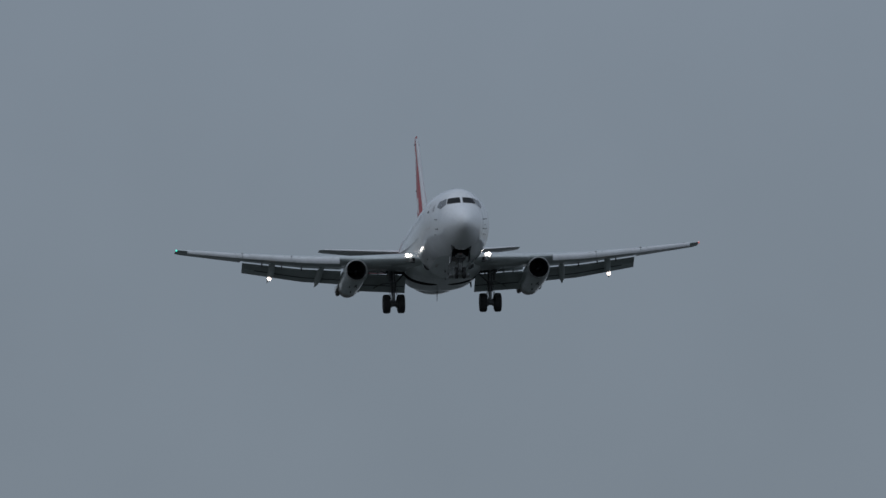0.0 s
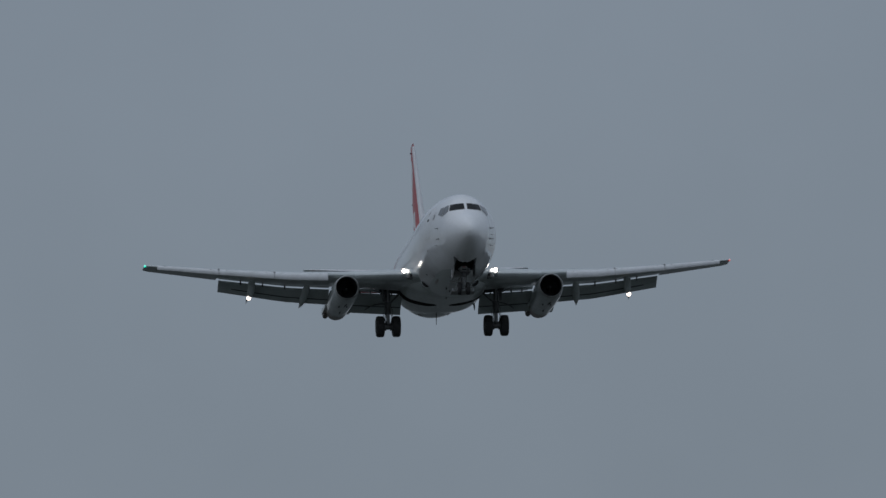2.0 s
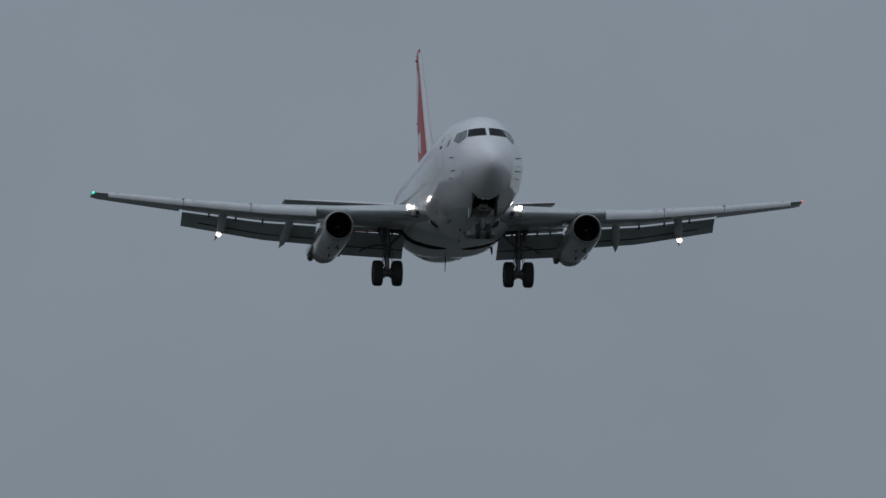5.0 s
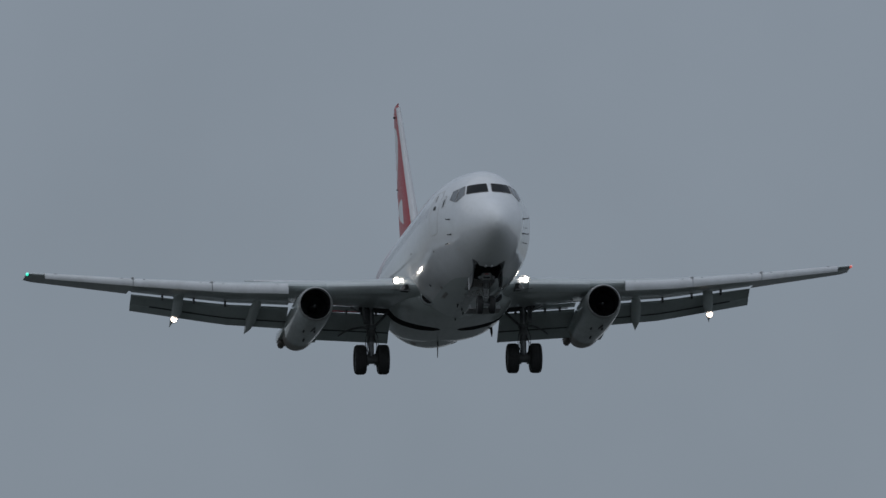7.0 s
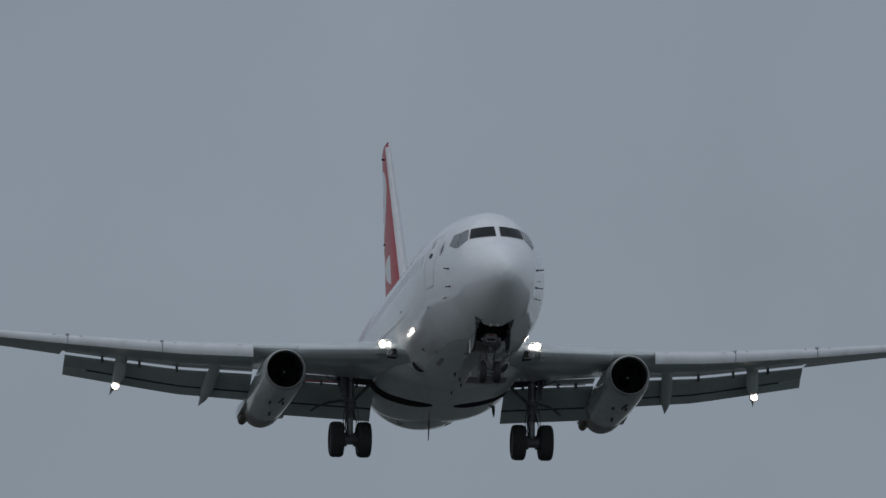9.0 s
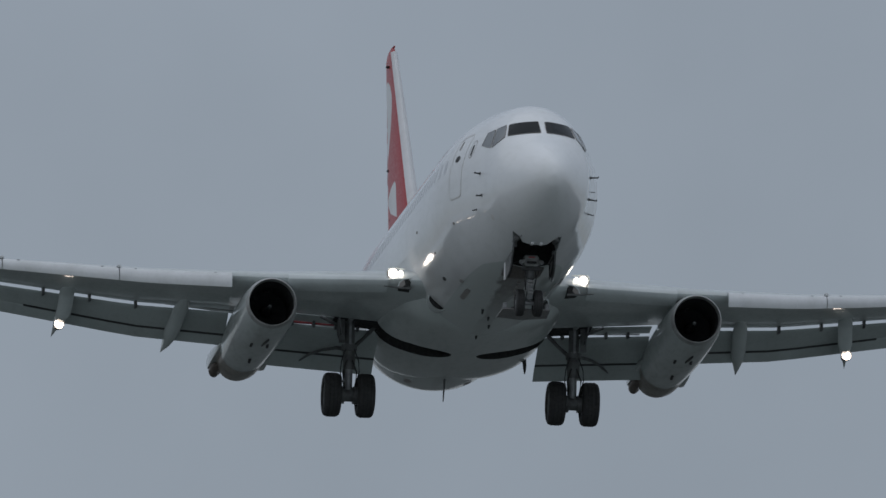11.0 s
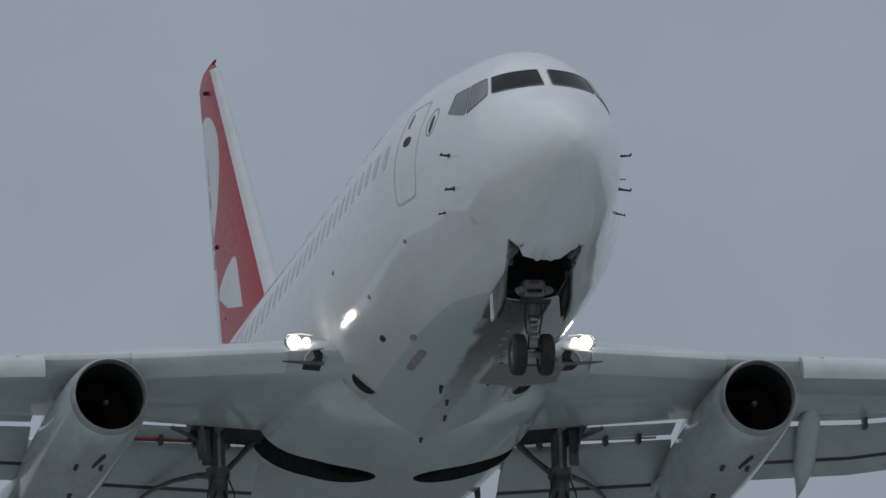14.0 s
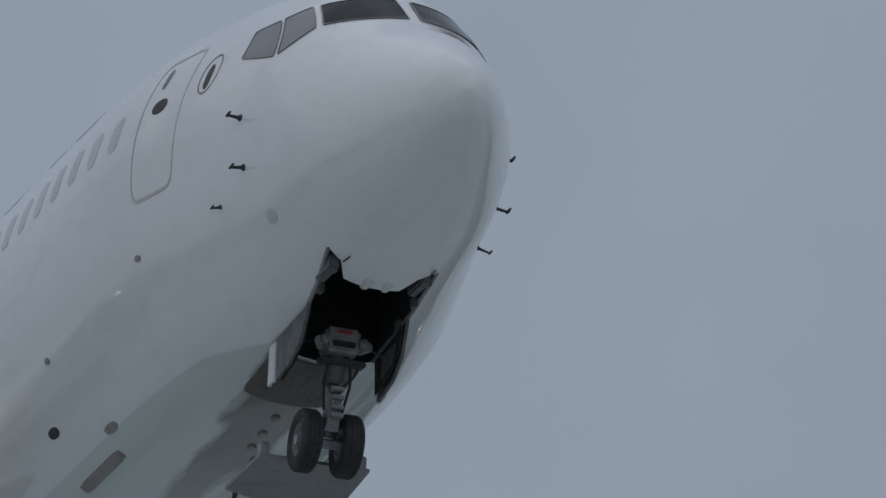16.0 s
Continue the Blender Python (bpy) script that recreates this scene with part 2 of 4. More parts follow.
def loft(loops, caps=True, closed=True, bm=None):
    bm = bm or bmesh.new()
    rows = [[bm.verts.new(p) for p in loop] for loop in loops]
    n = len(rows[0])
    for a, b in zip(rows, rows[1:]):
        for i in range(n if closed else n - 1):
            j = (i + 1) % n
            bm.faces.new((a[i], a[j], b[j], b[i]))
    if caps and closed:
        bm.faces.new(rows[0])
        bm.faces.new(rows[-1])
    return bm


def tube(points, radii, n=14, bm=None):
    """A round bar through the points."""
    pts = [Vector(p) for p in points]
    if not isinstance(radii, (list, tuple)):
        radii = [radii] * len(pts)
    loops = []
    for i, p in enumerate(pts):
        d = (pts[min(i + 1, len(pts) - 1)] - pts[max(i - 1, 0)]).normalized()
        q = d.to_track_quat("Z", "Y")
        loops.append([p + q @ Vector((radii[i] * math.cos(k * math.tau / n), radii[i] * math.sin(k * math.tau / n), 0)) for k in range(n)])
    return loft(loops, bm=bm)


def lathe(profile, axis, centre, n=40, bm=None, closed_profile=False):
    """Turn (along, radius) pairs about an axis (0, 1 or 2) through the centre."""
    loops = []
    for a, r in profile:
        loop = []
        for k in range(n):
            c, s = r * math.cos(k * math.tau / n), r * math.sin(k * math.tau / n)
            p = [0, 0, 0]
            p[axis], p[(axis + 1) % 3], p[(axis + 2) % 3] = a, c, s
            loop.append(Vector(p) + Vector(centre))
        loops.append(loop)
    if closed_profile:
        loops.append(loops[0])
        bm = loft(loops, caps=False, bm=bm)
        bmesh.ops.remove_doubles(bm, verts=bm.verts, dist=1e-5)
        return bm
    return loft(loops, bm=bm)


def box(lo, hi, bm=None, bevel=0.0):
    bm2 = bmesh.new()
    bmesh.ops.create_cube(bm2, size=1.0)
    for v in bm2.verts:
        v.co = Vector([(lo[i] + hi[i]) / 2 + v.co[i] * (hi[i] - lo[i]) for i in range(3)])
    if bevel:
        bmesh.ops.bevel(bm2, geom=bm2.edges, offset=bevel, segments=2, affect="EDGES")
    if bm is None:
        return bm2
    me = bpy.data.meshes.new("tmp")
    bm2.to_mesh(me)
    bm2.free()
    bm.from_mesh(me)
    bpy.data.meshes.remove(me)
    return bm


def slab(outline, thick, bm=None):
    """A plate from an outline of 3D points, thickened along its normal."""
    pts = [Vector(p) for p in outline]
    n = (pts[1] - pts[0]).cross(pts[2] - pts[0]).normalized() * thick / 2
    return loft([[p - n for p in pts], [p + n for p in pts]], bm=bm)


# ---- the hull's shape: station, crown, keel, half width, height of the widest point ----
STATIONS = [(0.00,-0.60,-0.64,0.02,-0.62),
    (0.06,-0.42,-0.83,0.17,-0.62),
    (0.20,-0.27,-0.97,0.30,-0.62),
    (0.5,-0.06,-1.16,0.48,-0.60),
    (1.0,0.24,-1.38,0.69,-0.54),
(1.5,0.49,-1.55,0.89,-0.46),
    (1.78,0.645,-1.63,0.99,-0.42),
    (2.1,0.88,-1.71,1.08,-0.36),
    (2.45,1.13,-1.78,1.15,-0.30),
    (3.0,1.42,-1.88,1.24,-0.22),
    (3.6,1.60,-1.97,1.37,-0.14),
(4.5,1.74,-2.06,1.56,-0.06),
    (5.5,1.83,-2.11,1.76,0.0),
    (6.8,1.88,-2.13,1.86,0.0),
    (8.0,1.88,-2.13,1.88,0.0),
    (12.0,1.88,-2.13,1.88,0.0),
    (18.5,1.88,-2.13,1.88,0.0),
    (20.0,1.88,-2.06,1.86,0.0),
(22.0,1.86,-1.58,1.72,0.10),
    (24.0,1.80,-0.92,1.45,0.30),
    (26.0,1.70,-0.30,1.10,0.60),
    (28.0,1.58,0.32,0.66,0.90),
    (29.3,1.42,0.74,0.30,1.06),
    (29.54,1.24,0.92,0.14,1.08)]

HULL = np.array(STATIONS)


def pchip(x, xs, ys):
    h, d = np.diff(xs), np.diff(ys) / np.diff(xs)
    m = np.zeros(len(xs))
    for i in range(1, len(xs) - 1):
        if d[i - 1] * d[i] > 0:
            m[i] = 3 * (h[i - 1] + h[i]) / ((2 * h[i] + h[i - 1]) / d[i - 1] + (h[i] + 2 * h[i - 1]) / d[i])
    m[0], m[-1] = d[0], d[-1]
    k = int(np.clip(np.searchsorted(xs, x) - 1, 0, len(h) - 1))
    s = (x - xs[k]) / h[k]
    return float(ys[k] * (1 + 2 * s) * (1 - s) ** 2 + h[k] * m[k] * s * (1 - s) ** 2 + ys[k + 1] * s * s * (3 - 2 * s) + h[k] * m[k + 1] * s * s * (s - 1))


TABLE = [[pchip(k * 0.01, HULL[:, 0], HULL[:, i]) for i in range(1, 5)] for k in range(2955)]


def station(x):
    k = min(max(int(x * 100), 0), 2953)
    f = min(max(x * 100 - k, 0.0), 1.0)
    return [a + (b - a) * f for a, b in zip(TABLE[k], TABLE[k + 1])]


LOBE = 2.12  # fullness of the lower half of the section


def hull_f(x, y, z):
    t, b, w, c = station(min(max(x, 0), 29.54))
    dz = z - c
    if dz > 0:
        return (y / w) ** 2 + (dz / (t - c)) ** 2 - 1
    return abs(y / w) ** LOBE + abs(dz / (c - b)) ** LOBE - 1


def hull_x(y, z):
    """The station at which the nose's skin passes through (y, z)."""
    lo, hi = 0.0, 7.0
    for _ in range(40):
        mid = (lo + hi) / 2
        lo, hi = (mid, hi) if hull_f(mid, y, z) > 0 else (lo, mid)
    return hi


def hull_y(x, z, side=1):
    t, b, w, c = station(x)
    dz = z - c
    q, n = (dz / (t - c), 2.0) if dz > 0 else (-dz / (c - b), LOBE)
    return side * w * max(0.0, 1 - q ** n) ** (1 / n)


def hull_n(x, y, z):
    e = 1e-3
    return Vector((hull_f(x + e, y, z) - hull_f(x - e, y, z), hull_f(x, y + e, z) - hull_f(x, y - e, z), hull_f(x, y, z + e) - hull_f(x, y, z - e))).normalized()


def on_skin(place, lift):
    """A skin patch point, lifted off along the normal."""
    return Vector(place) + hull_n(*place) * lift


def patch(fn, lift, thick, rings=5, n=36, power=5.0, hollow=0.0, bm=None):
    """A rounded plate on the skin: fn(u, v) with u, v in -1..1 gives a skin point. hollow leaves only a rim of that inner share."""
    bm = bm or bmesh.new()
    radii = [1.0, hollow] if hollow else [i / rings for i in range(rings, 0, -1)]
    top, rim = [], []
    for r in radii:
        row = []
        for k in range(n):
            c, s = math.cos(k * math.tau / n), math.sin(k * math.tau / n)
            q = (abs(c) ** power + abs(s) ** power) ** (-1 / power) * r
            row.append(bm.verts.new(on_skin(fn(c * q, s * q), lift)))
        top.append(row)
    for k in range(n):
        c, s = math.cos(k * math.tau / n), math.sin(k * math.tau / n)
        q = (abs(c) ** power + abs(s) ** power) ** (-1 / power)
        rim.append(bm.verts.new(on_skin(fn(c * q, s * q), lift - thick)))
    for a, b in zip([rim] + top, top):
        for k in range(n):
            bm.faces.new((a[k], a[(k + 1) % n], b[(k + 1) % n], b[k]))
    if not hollow:
        c = bm.verts.new(on_skin(fn(0, 0), lift))
        for k in range(n):
            bm.faces.new((top[-1][k], top[-1][(k + 1) % n], c))
    return bm


def quad_patch(corners):
    """fn for patch(): four (y, z) corners on the nose, in turn."""
    a, b, c, d = [np.array(p, float) for p in corners]

    def fn(u, v):
        s, t = (u + 1) / 2, (v + 1) / 2
        y, z = a * (1 - s) * (1 - t) + b * s * (1 - t) + c * s * t + d * (1 - s) * t
        return (hull_x(y, z), y, z)
    return fn


def side_patch(x, z, hx, hz, side, slant=0.0):
    def fn(u, v):
        px, pz = x + u * hx + slant * v, z + v * hz
        return (px, hull_y(px, pz, side), pz)
    return fn


def keel_patch(x, y, hx, hy):
    def fn(u, v):
        px, py = x + u * hx, y + v * hy
        t, b, w, c = station(px)
        return (px, py, c - (c - b) * (1 - abs(py / w) ** LOBE) ** (1 / LOBE))
    return fn


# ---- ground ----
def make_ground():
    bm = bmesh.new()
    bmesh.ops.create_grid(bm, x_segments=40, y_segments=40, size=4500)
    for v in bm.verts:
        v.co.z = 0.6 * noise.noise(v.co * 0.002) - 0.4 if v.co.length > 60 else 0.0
    ob = part("ground", bm, BOUNCE_GROUND, None)
    tagged(ob, "wide flat unseen ground, toned to bounce light onto the airliner", "ground", kind="structure")


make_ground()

# ---- the airliner; x runs aft from the nose, y to starboard, z up ----
plane = tagged(new("airliner"), "white twin-jet airliner with red fin, gear down and landing lights on", "airplane")


def cut(ob, cutters):
    """Cut real openings into a part."""
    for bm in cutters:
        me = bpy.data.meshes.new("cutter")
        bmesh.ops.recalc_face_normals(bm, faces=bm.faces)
        # cut walls take the near-black slot, the painted shade of the hollow
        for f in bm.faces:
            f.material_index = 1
        bm.to_mesh(me)
        bm.free()
        for m in ob.data.materials:
            me.materials.append(m)
        cutter = new("cutter", me)
        mod = ob.modifiers.new("opening", "BOOLEAN")
        mod.operation, mod.solver, mod.object = "DIFFERENCE", "EXACT", cutter
        dg = bpy.context.evaluated_depsgraph_get()
        dg.update()
        made = bpy.data.meshes.new_from_object(ob.evaluated_get(dg), depsgraph=dg)
        ob.modifiers.clear()
        ob.data = made
        bpy.data.objects.remove(cutter)
    ob.data.name = ob.name


def prism(outline, z0, z1):
    return loft([[(x, y, z0) for x, y in outline], [(x, y, z1) for x, y in outline]])


def well_outline(side):
    pts = [(14.85 + 0.50 * math.cos(a), side * (0.95 + 0.66 * math.sin(a))) for a in [math.pi * (1.0 + k / 16) for k in range(17)]]
    pts += [(15.35, side * 1.25), (15.75, side * 2.6), (15.1, side * 2.6), (14.35, side * 1.3)]
    return pts


def make_fuselage():
    xs = [0.0, 0.02, 0.06, 0.12, 0.2, 0.3, 0.4] + [0.5 + 0.1 * i for i in range(65)] + [7.0 + 0.5 * i for i in range(24)] + [19.0 + 0.25 * i for i in range(42)] + [29.54]
    loops = []
    for x in xs:
        t, b, w, c = station(x)
        loop = []
        for k in range(88):
            a = k * math.tau / 88
            ca, sa = math.cos(a), math.sin(a)
            if ca > 0:
                loop.append((x, w * sa, c + (t - c) * ca))
            else:
                loop.append((x, w * math.copysign(abs(sa) ** (2 / LOBE), sa), c - (c - b) * abs(ca) ** (2 / LOBE)))
        loops.append(loop)
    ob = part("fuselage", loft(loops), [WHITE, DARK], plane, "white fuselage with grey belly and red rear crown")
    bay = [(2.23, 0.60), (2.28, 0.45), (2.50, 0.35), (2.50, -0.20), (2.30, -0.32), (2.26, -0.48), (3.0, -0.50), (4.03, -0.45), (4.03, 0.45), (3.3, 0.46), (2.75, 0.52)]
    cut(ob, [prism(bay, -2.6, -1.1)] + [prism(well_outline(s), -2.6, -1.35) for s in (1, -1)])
    return ob


def make_fairing():
    rows = [(11.2, 1.45, -1.30, -1.85), (11.8, 1.78, -1.05, -2.09), (12.6, 1.96, -0.9, -2.145), (13.4, 2.05, -0.82, -2.155), (14.5, 2.08, -0.8, -2.16), (16.0, 2.08, -0.85, -2.155),
            (17.2, 1.98, -1.0, -2.15), (18.2, 1.75, -1.2, -2.10), (19.0, 1.35, -1.4, -2.0)]
    loops = []
    for x in np.linspace(11.2, 19.0, 40):
        w, t, b = [pchip(x, np.array([r[0] for r in rows]), np.array([r[i] for r in rows])) for i in (1, 2, 3)]
        c = t - 0.25 * (t - b)
        loop = []
        for k in range(64):
            a = k * math.tau / 64
            ca, sa = math.cos(a), math.sin(a)
            h = (t - c) if ca > 0 else (c - b)
            loop.append((x, w * math.copysign(abs(sa) ** 0.85, sa), c + h * math.copysign(abs(ca) ** 0.85, ca)))
        loops.append(loop)
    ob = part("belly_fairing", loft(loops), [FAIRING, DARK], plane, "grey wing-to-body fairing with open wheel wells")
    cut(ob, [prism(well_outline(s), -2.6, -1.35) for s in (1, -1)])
    return ob


fuselage = make_fuselage()
fairing = make_fairing()


def make_nose_details():
    for side in (1, -1):
        w1 = [(side * 0.765, 0.62), (side * 0.055, 0.64), (side * 0.065, 0.99), (side * 0.68, 0.96)]
        w2 = [(side * 1.06, 0.425), (side * 0.808, 0.615), (side * 0.718, 0.965), (side * 0.895, 0.92)]
        w3 = [(side * 1.185, 0.60), (side * 1.075, 0.43), (side * 0.91, 0.92), (side * 1.045, 0.90)]
        for c, m in ((w1, GLASS), (w2, SIDEGLASS), (w3, SIDEGLASS)):
            glass = part("cockpit_window", patch(quad_patch(c), 0.008, 0.03, rings=7, n=64, power=30), m, fuselage)
            part("window_frame", patch(quad_patch(c), 0.012, 0.03, n=64, power=30, hollow=0.965), SEAM, glass)
        # pitot probes and vanes on the nose's flank
        for x, z, size in ((3.1, -0.09, 1.0), (3.03, -0.60, 1.0), (3.53, -0.84, 0.75), (3.4, -0.36, 0.5)):
            y = hull_y(x, z, side)
            foot = on_skin((x, y, z), -0.01)
            n = hull_n(x, y, z)
            if size == 0.5 and side == 1:
                continue
            out = Vector((0, n.y, n.z)).normalized()
            tip = foot + out * (0.135 if side > 0 else 0.18) * size
            bm = tube([foot - out * 0.01, foot + out * 0.035 * size, tip], [0.05 * size, 0.020 * size, 0.013 * size], n=8)
            tube([tip + Vector((0.03, 0, 0)) * size, tip + Vector((-0.03, 0, 0.002)) * size, tip + Vector((-0.085, 0, 0.008)) * size], [0.012 * size, 0.016 * size, 0.010 * size], n=8, bm=bm)
            part("pitot_probe", bm, PROBE, fuselage)
        if side > 0:
            part("static_port", patch(side_patch(2.72, -1.15, 0.09, 0.07, side), 0.004, 0.01, n=20, power=2), HAIRLINE, fuselage)
        # forward door with its round-cornered seam and small pane
        if side > 0:
            door = part("service_door", patch(side_patch(4.72, 0.34, 0.37, 0.72, side), 0.002, 0.03, rings=10, n=64, power=10), WHITE, fuselage)
            part("door_seam", patch(side_patch(4.72, 0.34, 0.385, 0.735, side), 0.005, 0.02, n=64, power=8, hollow=0.955), HAIRLINE, door)
            part("door_window", patch(side_patch(4.78, 0.53, 0.12, 0.07, side), 0.012, 0.02, n=24, power=2.5), PROBE, door)
            part("door_hinge", patch(side_patch(4.88, 0.85, 0.03, 0.1, side), 0.012, 0.02, n=12), SEAM, door)
            ring = part("oval_marking", patch(side_patch(3.95, 0.62, 0.17, 0.21, side), 0.003, 0.01, n=40, power=2, hollow=0.9), SEAM, fuselage)
            part("oval_centre", patch(side_patch(3.95, 0.59, 0.05, 0.13, side), 0.006, 0.01, n=24, power=2.5), PROBE, ring)
        for x, z in ((5.13, -0.88), (7.69, -1.1), (9.3, -0.35))[:3 if side > 0 else 0]:
            part("skin_fitting", patch(side_patch(x, z, 0.05, 0.03, side), 0.012, 0.015, n=14, power=2), SEAM, fuselage)
        part("drain_port", patch(side_patch(8.38, -1.56, 0.13, 0.04, side), 0.005, 0.01, n=20, power=2.2), PROBE, fuselage)
        part("drain_port", patch(side_patch(7.35, -1.79, 0.16, 0.03, side), 0.005, 0.01, n=20, power=2.2), SEAM, fuselage)
        part("access_panel", patch(keel_patch(8.23, side * 0.87, 0.6, 0.055), 0.006, 0.02, n=28, power=8), SEAM, fuselage, "dark slotted panel")
        scoop = []
        for x, w, h in ((10.70, 0.25, 0.14), (10.85, 0.25, 0.15), (11.3, 0.20, 0.10), (11.9, 0.09, 0.01)):
            c = Vector(keel_patch(x, side * 1.2, 1, 1)(0, 0))
            n = hull_n(*c)
            t = Vector((0, n.z, -n.y))
            scoop.append([c + t * w * math.cos(a) + n * (h * math.sin(a) - 0.02) for a in [math.pi * k / 12 for k in range(13)]])
        body = part("air_scoop", loft(scoop), FAIRING, fuselage, "small grey air scoop with a dark mouth")
        mouth = [[v + Vector((dx, 0, 0)) for v in scoop[0]] for dx in (-0.012, -0.004)]
        mid = sum(scoop[0], Vector()) / 13
        part("scoop_mouth", loft([[mid + (v - mid) * 0.86 for v in loop] for loop in mouth]), DARK, body)
        part("access_panel", patch(keel_patch(19.4, side * 0.7, 0.25, 0.08), 0.006, 0.02, n=20, power=6), SEAM, fuselage)
        # lettering above the windows that is too slanted to read
        for k, (x, w) in enumerate(((7.3, 0.5), (8.2, 0.35), (9.6, 0.45), (10.6, 0.5), (11.7, 0.5), (12.8, 0.5))):
            part("lettering_bar", patch(side_patch(x, 1.28, w * 0.6, 0.2, side), 0.003, 0.006, n=20, power=8), LETTER, fuselage)
    # worn strip of keel plates behind the nose wheel bay, with small raised fittings along it
    part("keel_plate", patch(keel_patch(4.62, 0.05, 0.50, 0.44), 0.006, 0.012, rings=6, n=40, power=14), STAINED, fuselage, "stained dark brown keel plate")
    for x, y in ((5.5, 0.02), (5.95, 0.0), (6.35, -0.02), (6.7, -0.16), (7.15, -0.20)):
        part("keel_fitting", patch(keel_patch(x, y, 0.055, 0.035), 0.02, 0.03, rings=1, n=16, power=6), SEAM, fuselage)
    for x, y in ((9.1, 0.34), (7.6, -0.28), (8.6, -0.28), (9.9, 0.1), (10.9, -0.05), (12.3, 0.05)):
        part("drain_mast", tube([(x, y, -2.1), (x + 0.1, y, -2.19)], [0.035, 0.02], n=8), PROBE, fuselage)
    part("blade_antenna", loft([[(18.05, -0.016, -2.1), (18.05, 0.016, -2.1), (18.25, 0.016, -2.1), (18.25, -0.016, -2.1)], [(18.3, -0.009, -2.62), (18.3, 0.009, -2.62), (18.36, 0.009, -2.62), (18.36, -0.009, -2.62)]]), PROBE, fuselage)
    part("drain_mast", tube([(17.3, -1.74, -1.7), (17.42, -1.77, -1.86), (17.55, -1.79, -1.93), (17.62, -1.80, -2.02)], [0.05, 0.045, 0.035, 0.012], n=8), PROBE, fuselage)
    for x, h in ((6.6, 0.2), (8.9, 0.22), (13.2, 0.22)):
        part("blade_antenna", loft([[(x, -0.02, 1.85), (x, 0.02, 1.85), (x + 0.35, 0.02, 1.85), (x + 0.35, -0.02, 1.85)], [(x + 0.25, -0.008, 1.86 + h), (x + 0.25, 0.008, 1.86 + h), (x + 0.38, 0.008, 1.86 + h), (x + 0.38, -0.008, 1.86 + h)]]), PROBE, fuselage)


def make_cabin_windows():
    for side in (1, -1):
        shared, first = None, 0.0
        for k in range(31):
            x = 5.62 + 0.508 * k
            if 12.0 < x < 18.4 and shared:
                ob = new("cabin_window", shared.data)
                ob.parent, ob.location = fuselage, (x - first, 0, 0)
                continue
            ob = part("cabin_window", patch(side_patch(x, 0.49, 0.12, 0.18, side), 0.003, 0.01, rings=2, n=20, power=3.5), SHADE, fuselage)
            if 12.0 < x and not shared:
                shared, first = ob, x


make_nose_details()
make_cabin_windows()


# ---- wings ----
def foil(x0, z0, chord, y, thick, twist=0.0, cut_at=1.0, n=18):
    """An aerofoil loop at span y, its nose at (x0, z0); cut_at truncates it aft."""
    up, lo = [], []
    for i in range(n + 1):
        s = cut_at * (0.5 - 0.5 * math.cos(math.pi * i / n))
        t = 5 * thick * (0.2969 * math.sqrt(s) - 0.126 * s - 0.3516 * s * s + 0.2843 * s ** 3 - 0.1015 * s ** 4)
        m = 0.06 * s * (1 - s)
        up.append((s, m + t))
        lo.append((s, m - t * 0.9))
    pts = up[::-1] + lo[1:]
    if cut_at >= 1.0:
        pts[0], pts[-1] = (1.0, 0.0015), (1.0, -0.0015)
    c, s_ = math.cos(twist), math.sin(twist)
    return [(x0 + chord * (u * c + v * s_), y, z0 + chord * (v * c - u * s_)) for u, v in pts]


# span, leading edge x, leading edge z, chord, thickness
PLAN = np.array([(1.2, 10.4, -1.26, 6.3, 0.13), (2.0, 10.72, -1.18, 5.93, 0.13), (4.9, 11.85, -1.05, 4.25, 0.125), (7.5, 13.05, -0.83, 3.75, 0.12), (10.7, 14.80, -0.38, 2.65, 0.11), (14.17, 16.80, 0.19, 1.55, 0.10)])


def plan(y):
    return [float(np.interp(y, PLAN[:, 0], PLAN[:, i])) for i in range(1, 5)]


def wing_low(x, y):
    """Height of the wing's lower skin."""
    x0, z0, c, t = plan(y)
    s = min(max((x - x0) / c, 0.02), 0.98)
    h = 5 * t * (0.2969 * math.sqrt(s) - 0.126 * s - 0.3516 * s * s + 0.2843 * s ** 3 - 0.1015 * s ** 4)
    return z0 + c * (0.06 * s * (1 - s) - 0.9 * h - s * math.sin(INCIDENCE))


INCIDENCE = radians(1.5)
CUT = 0.70


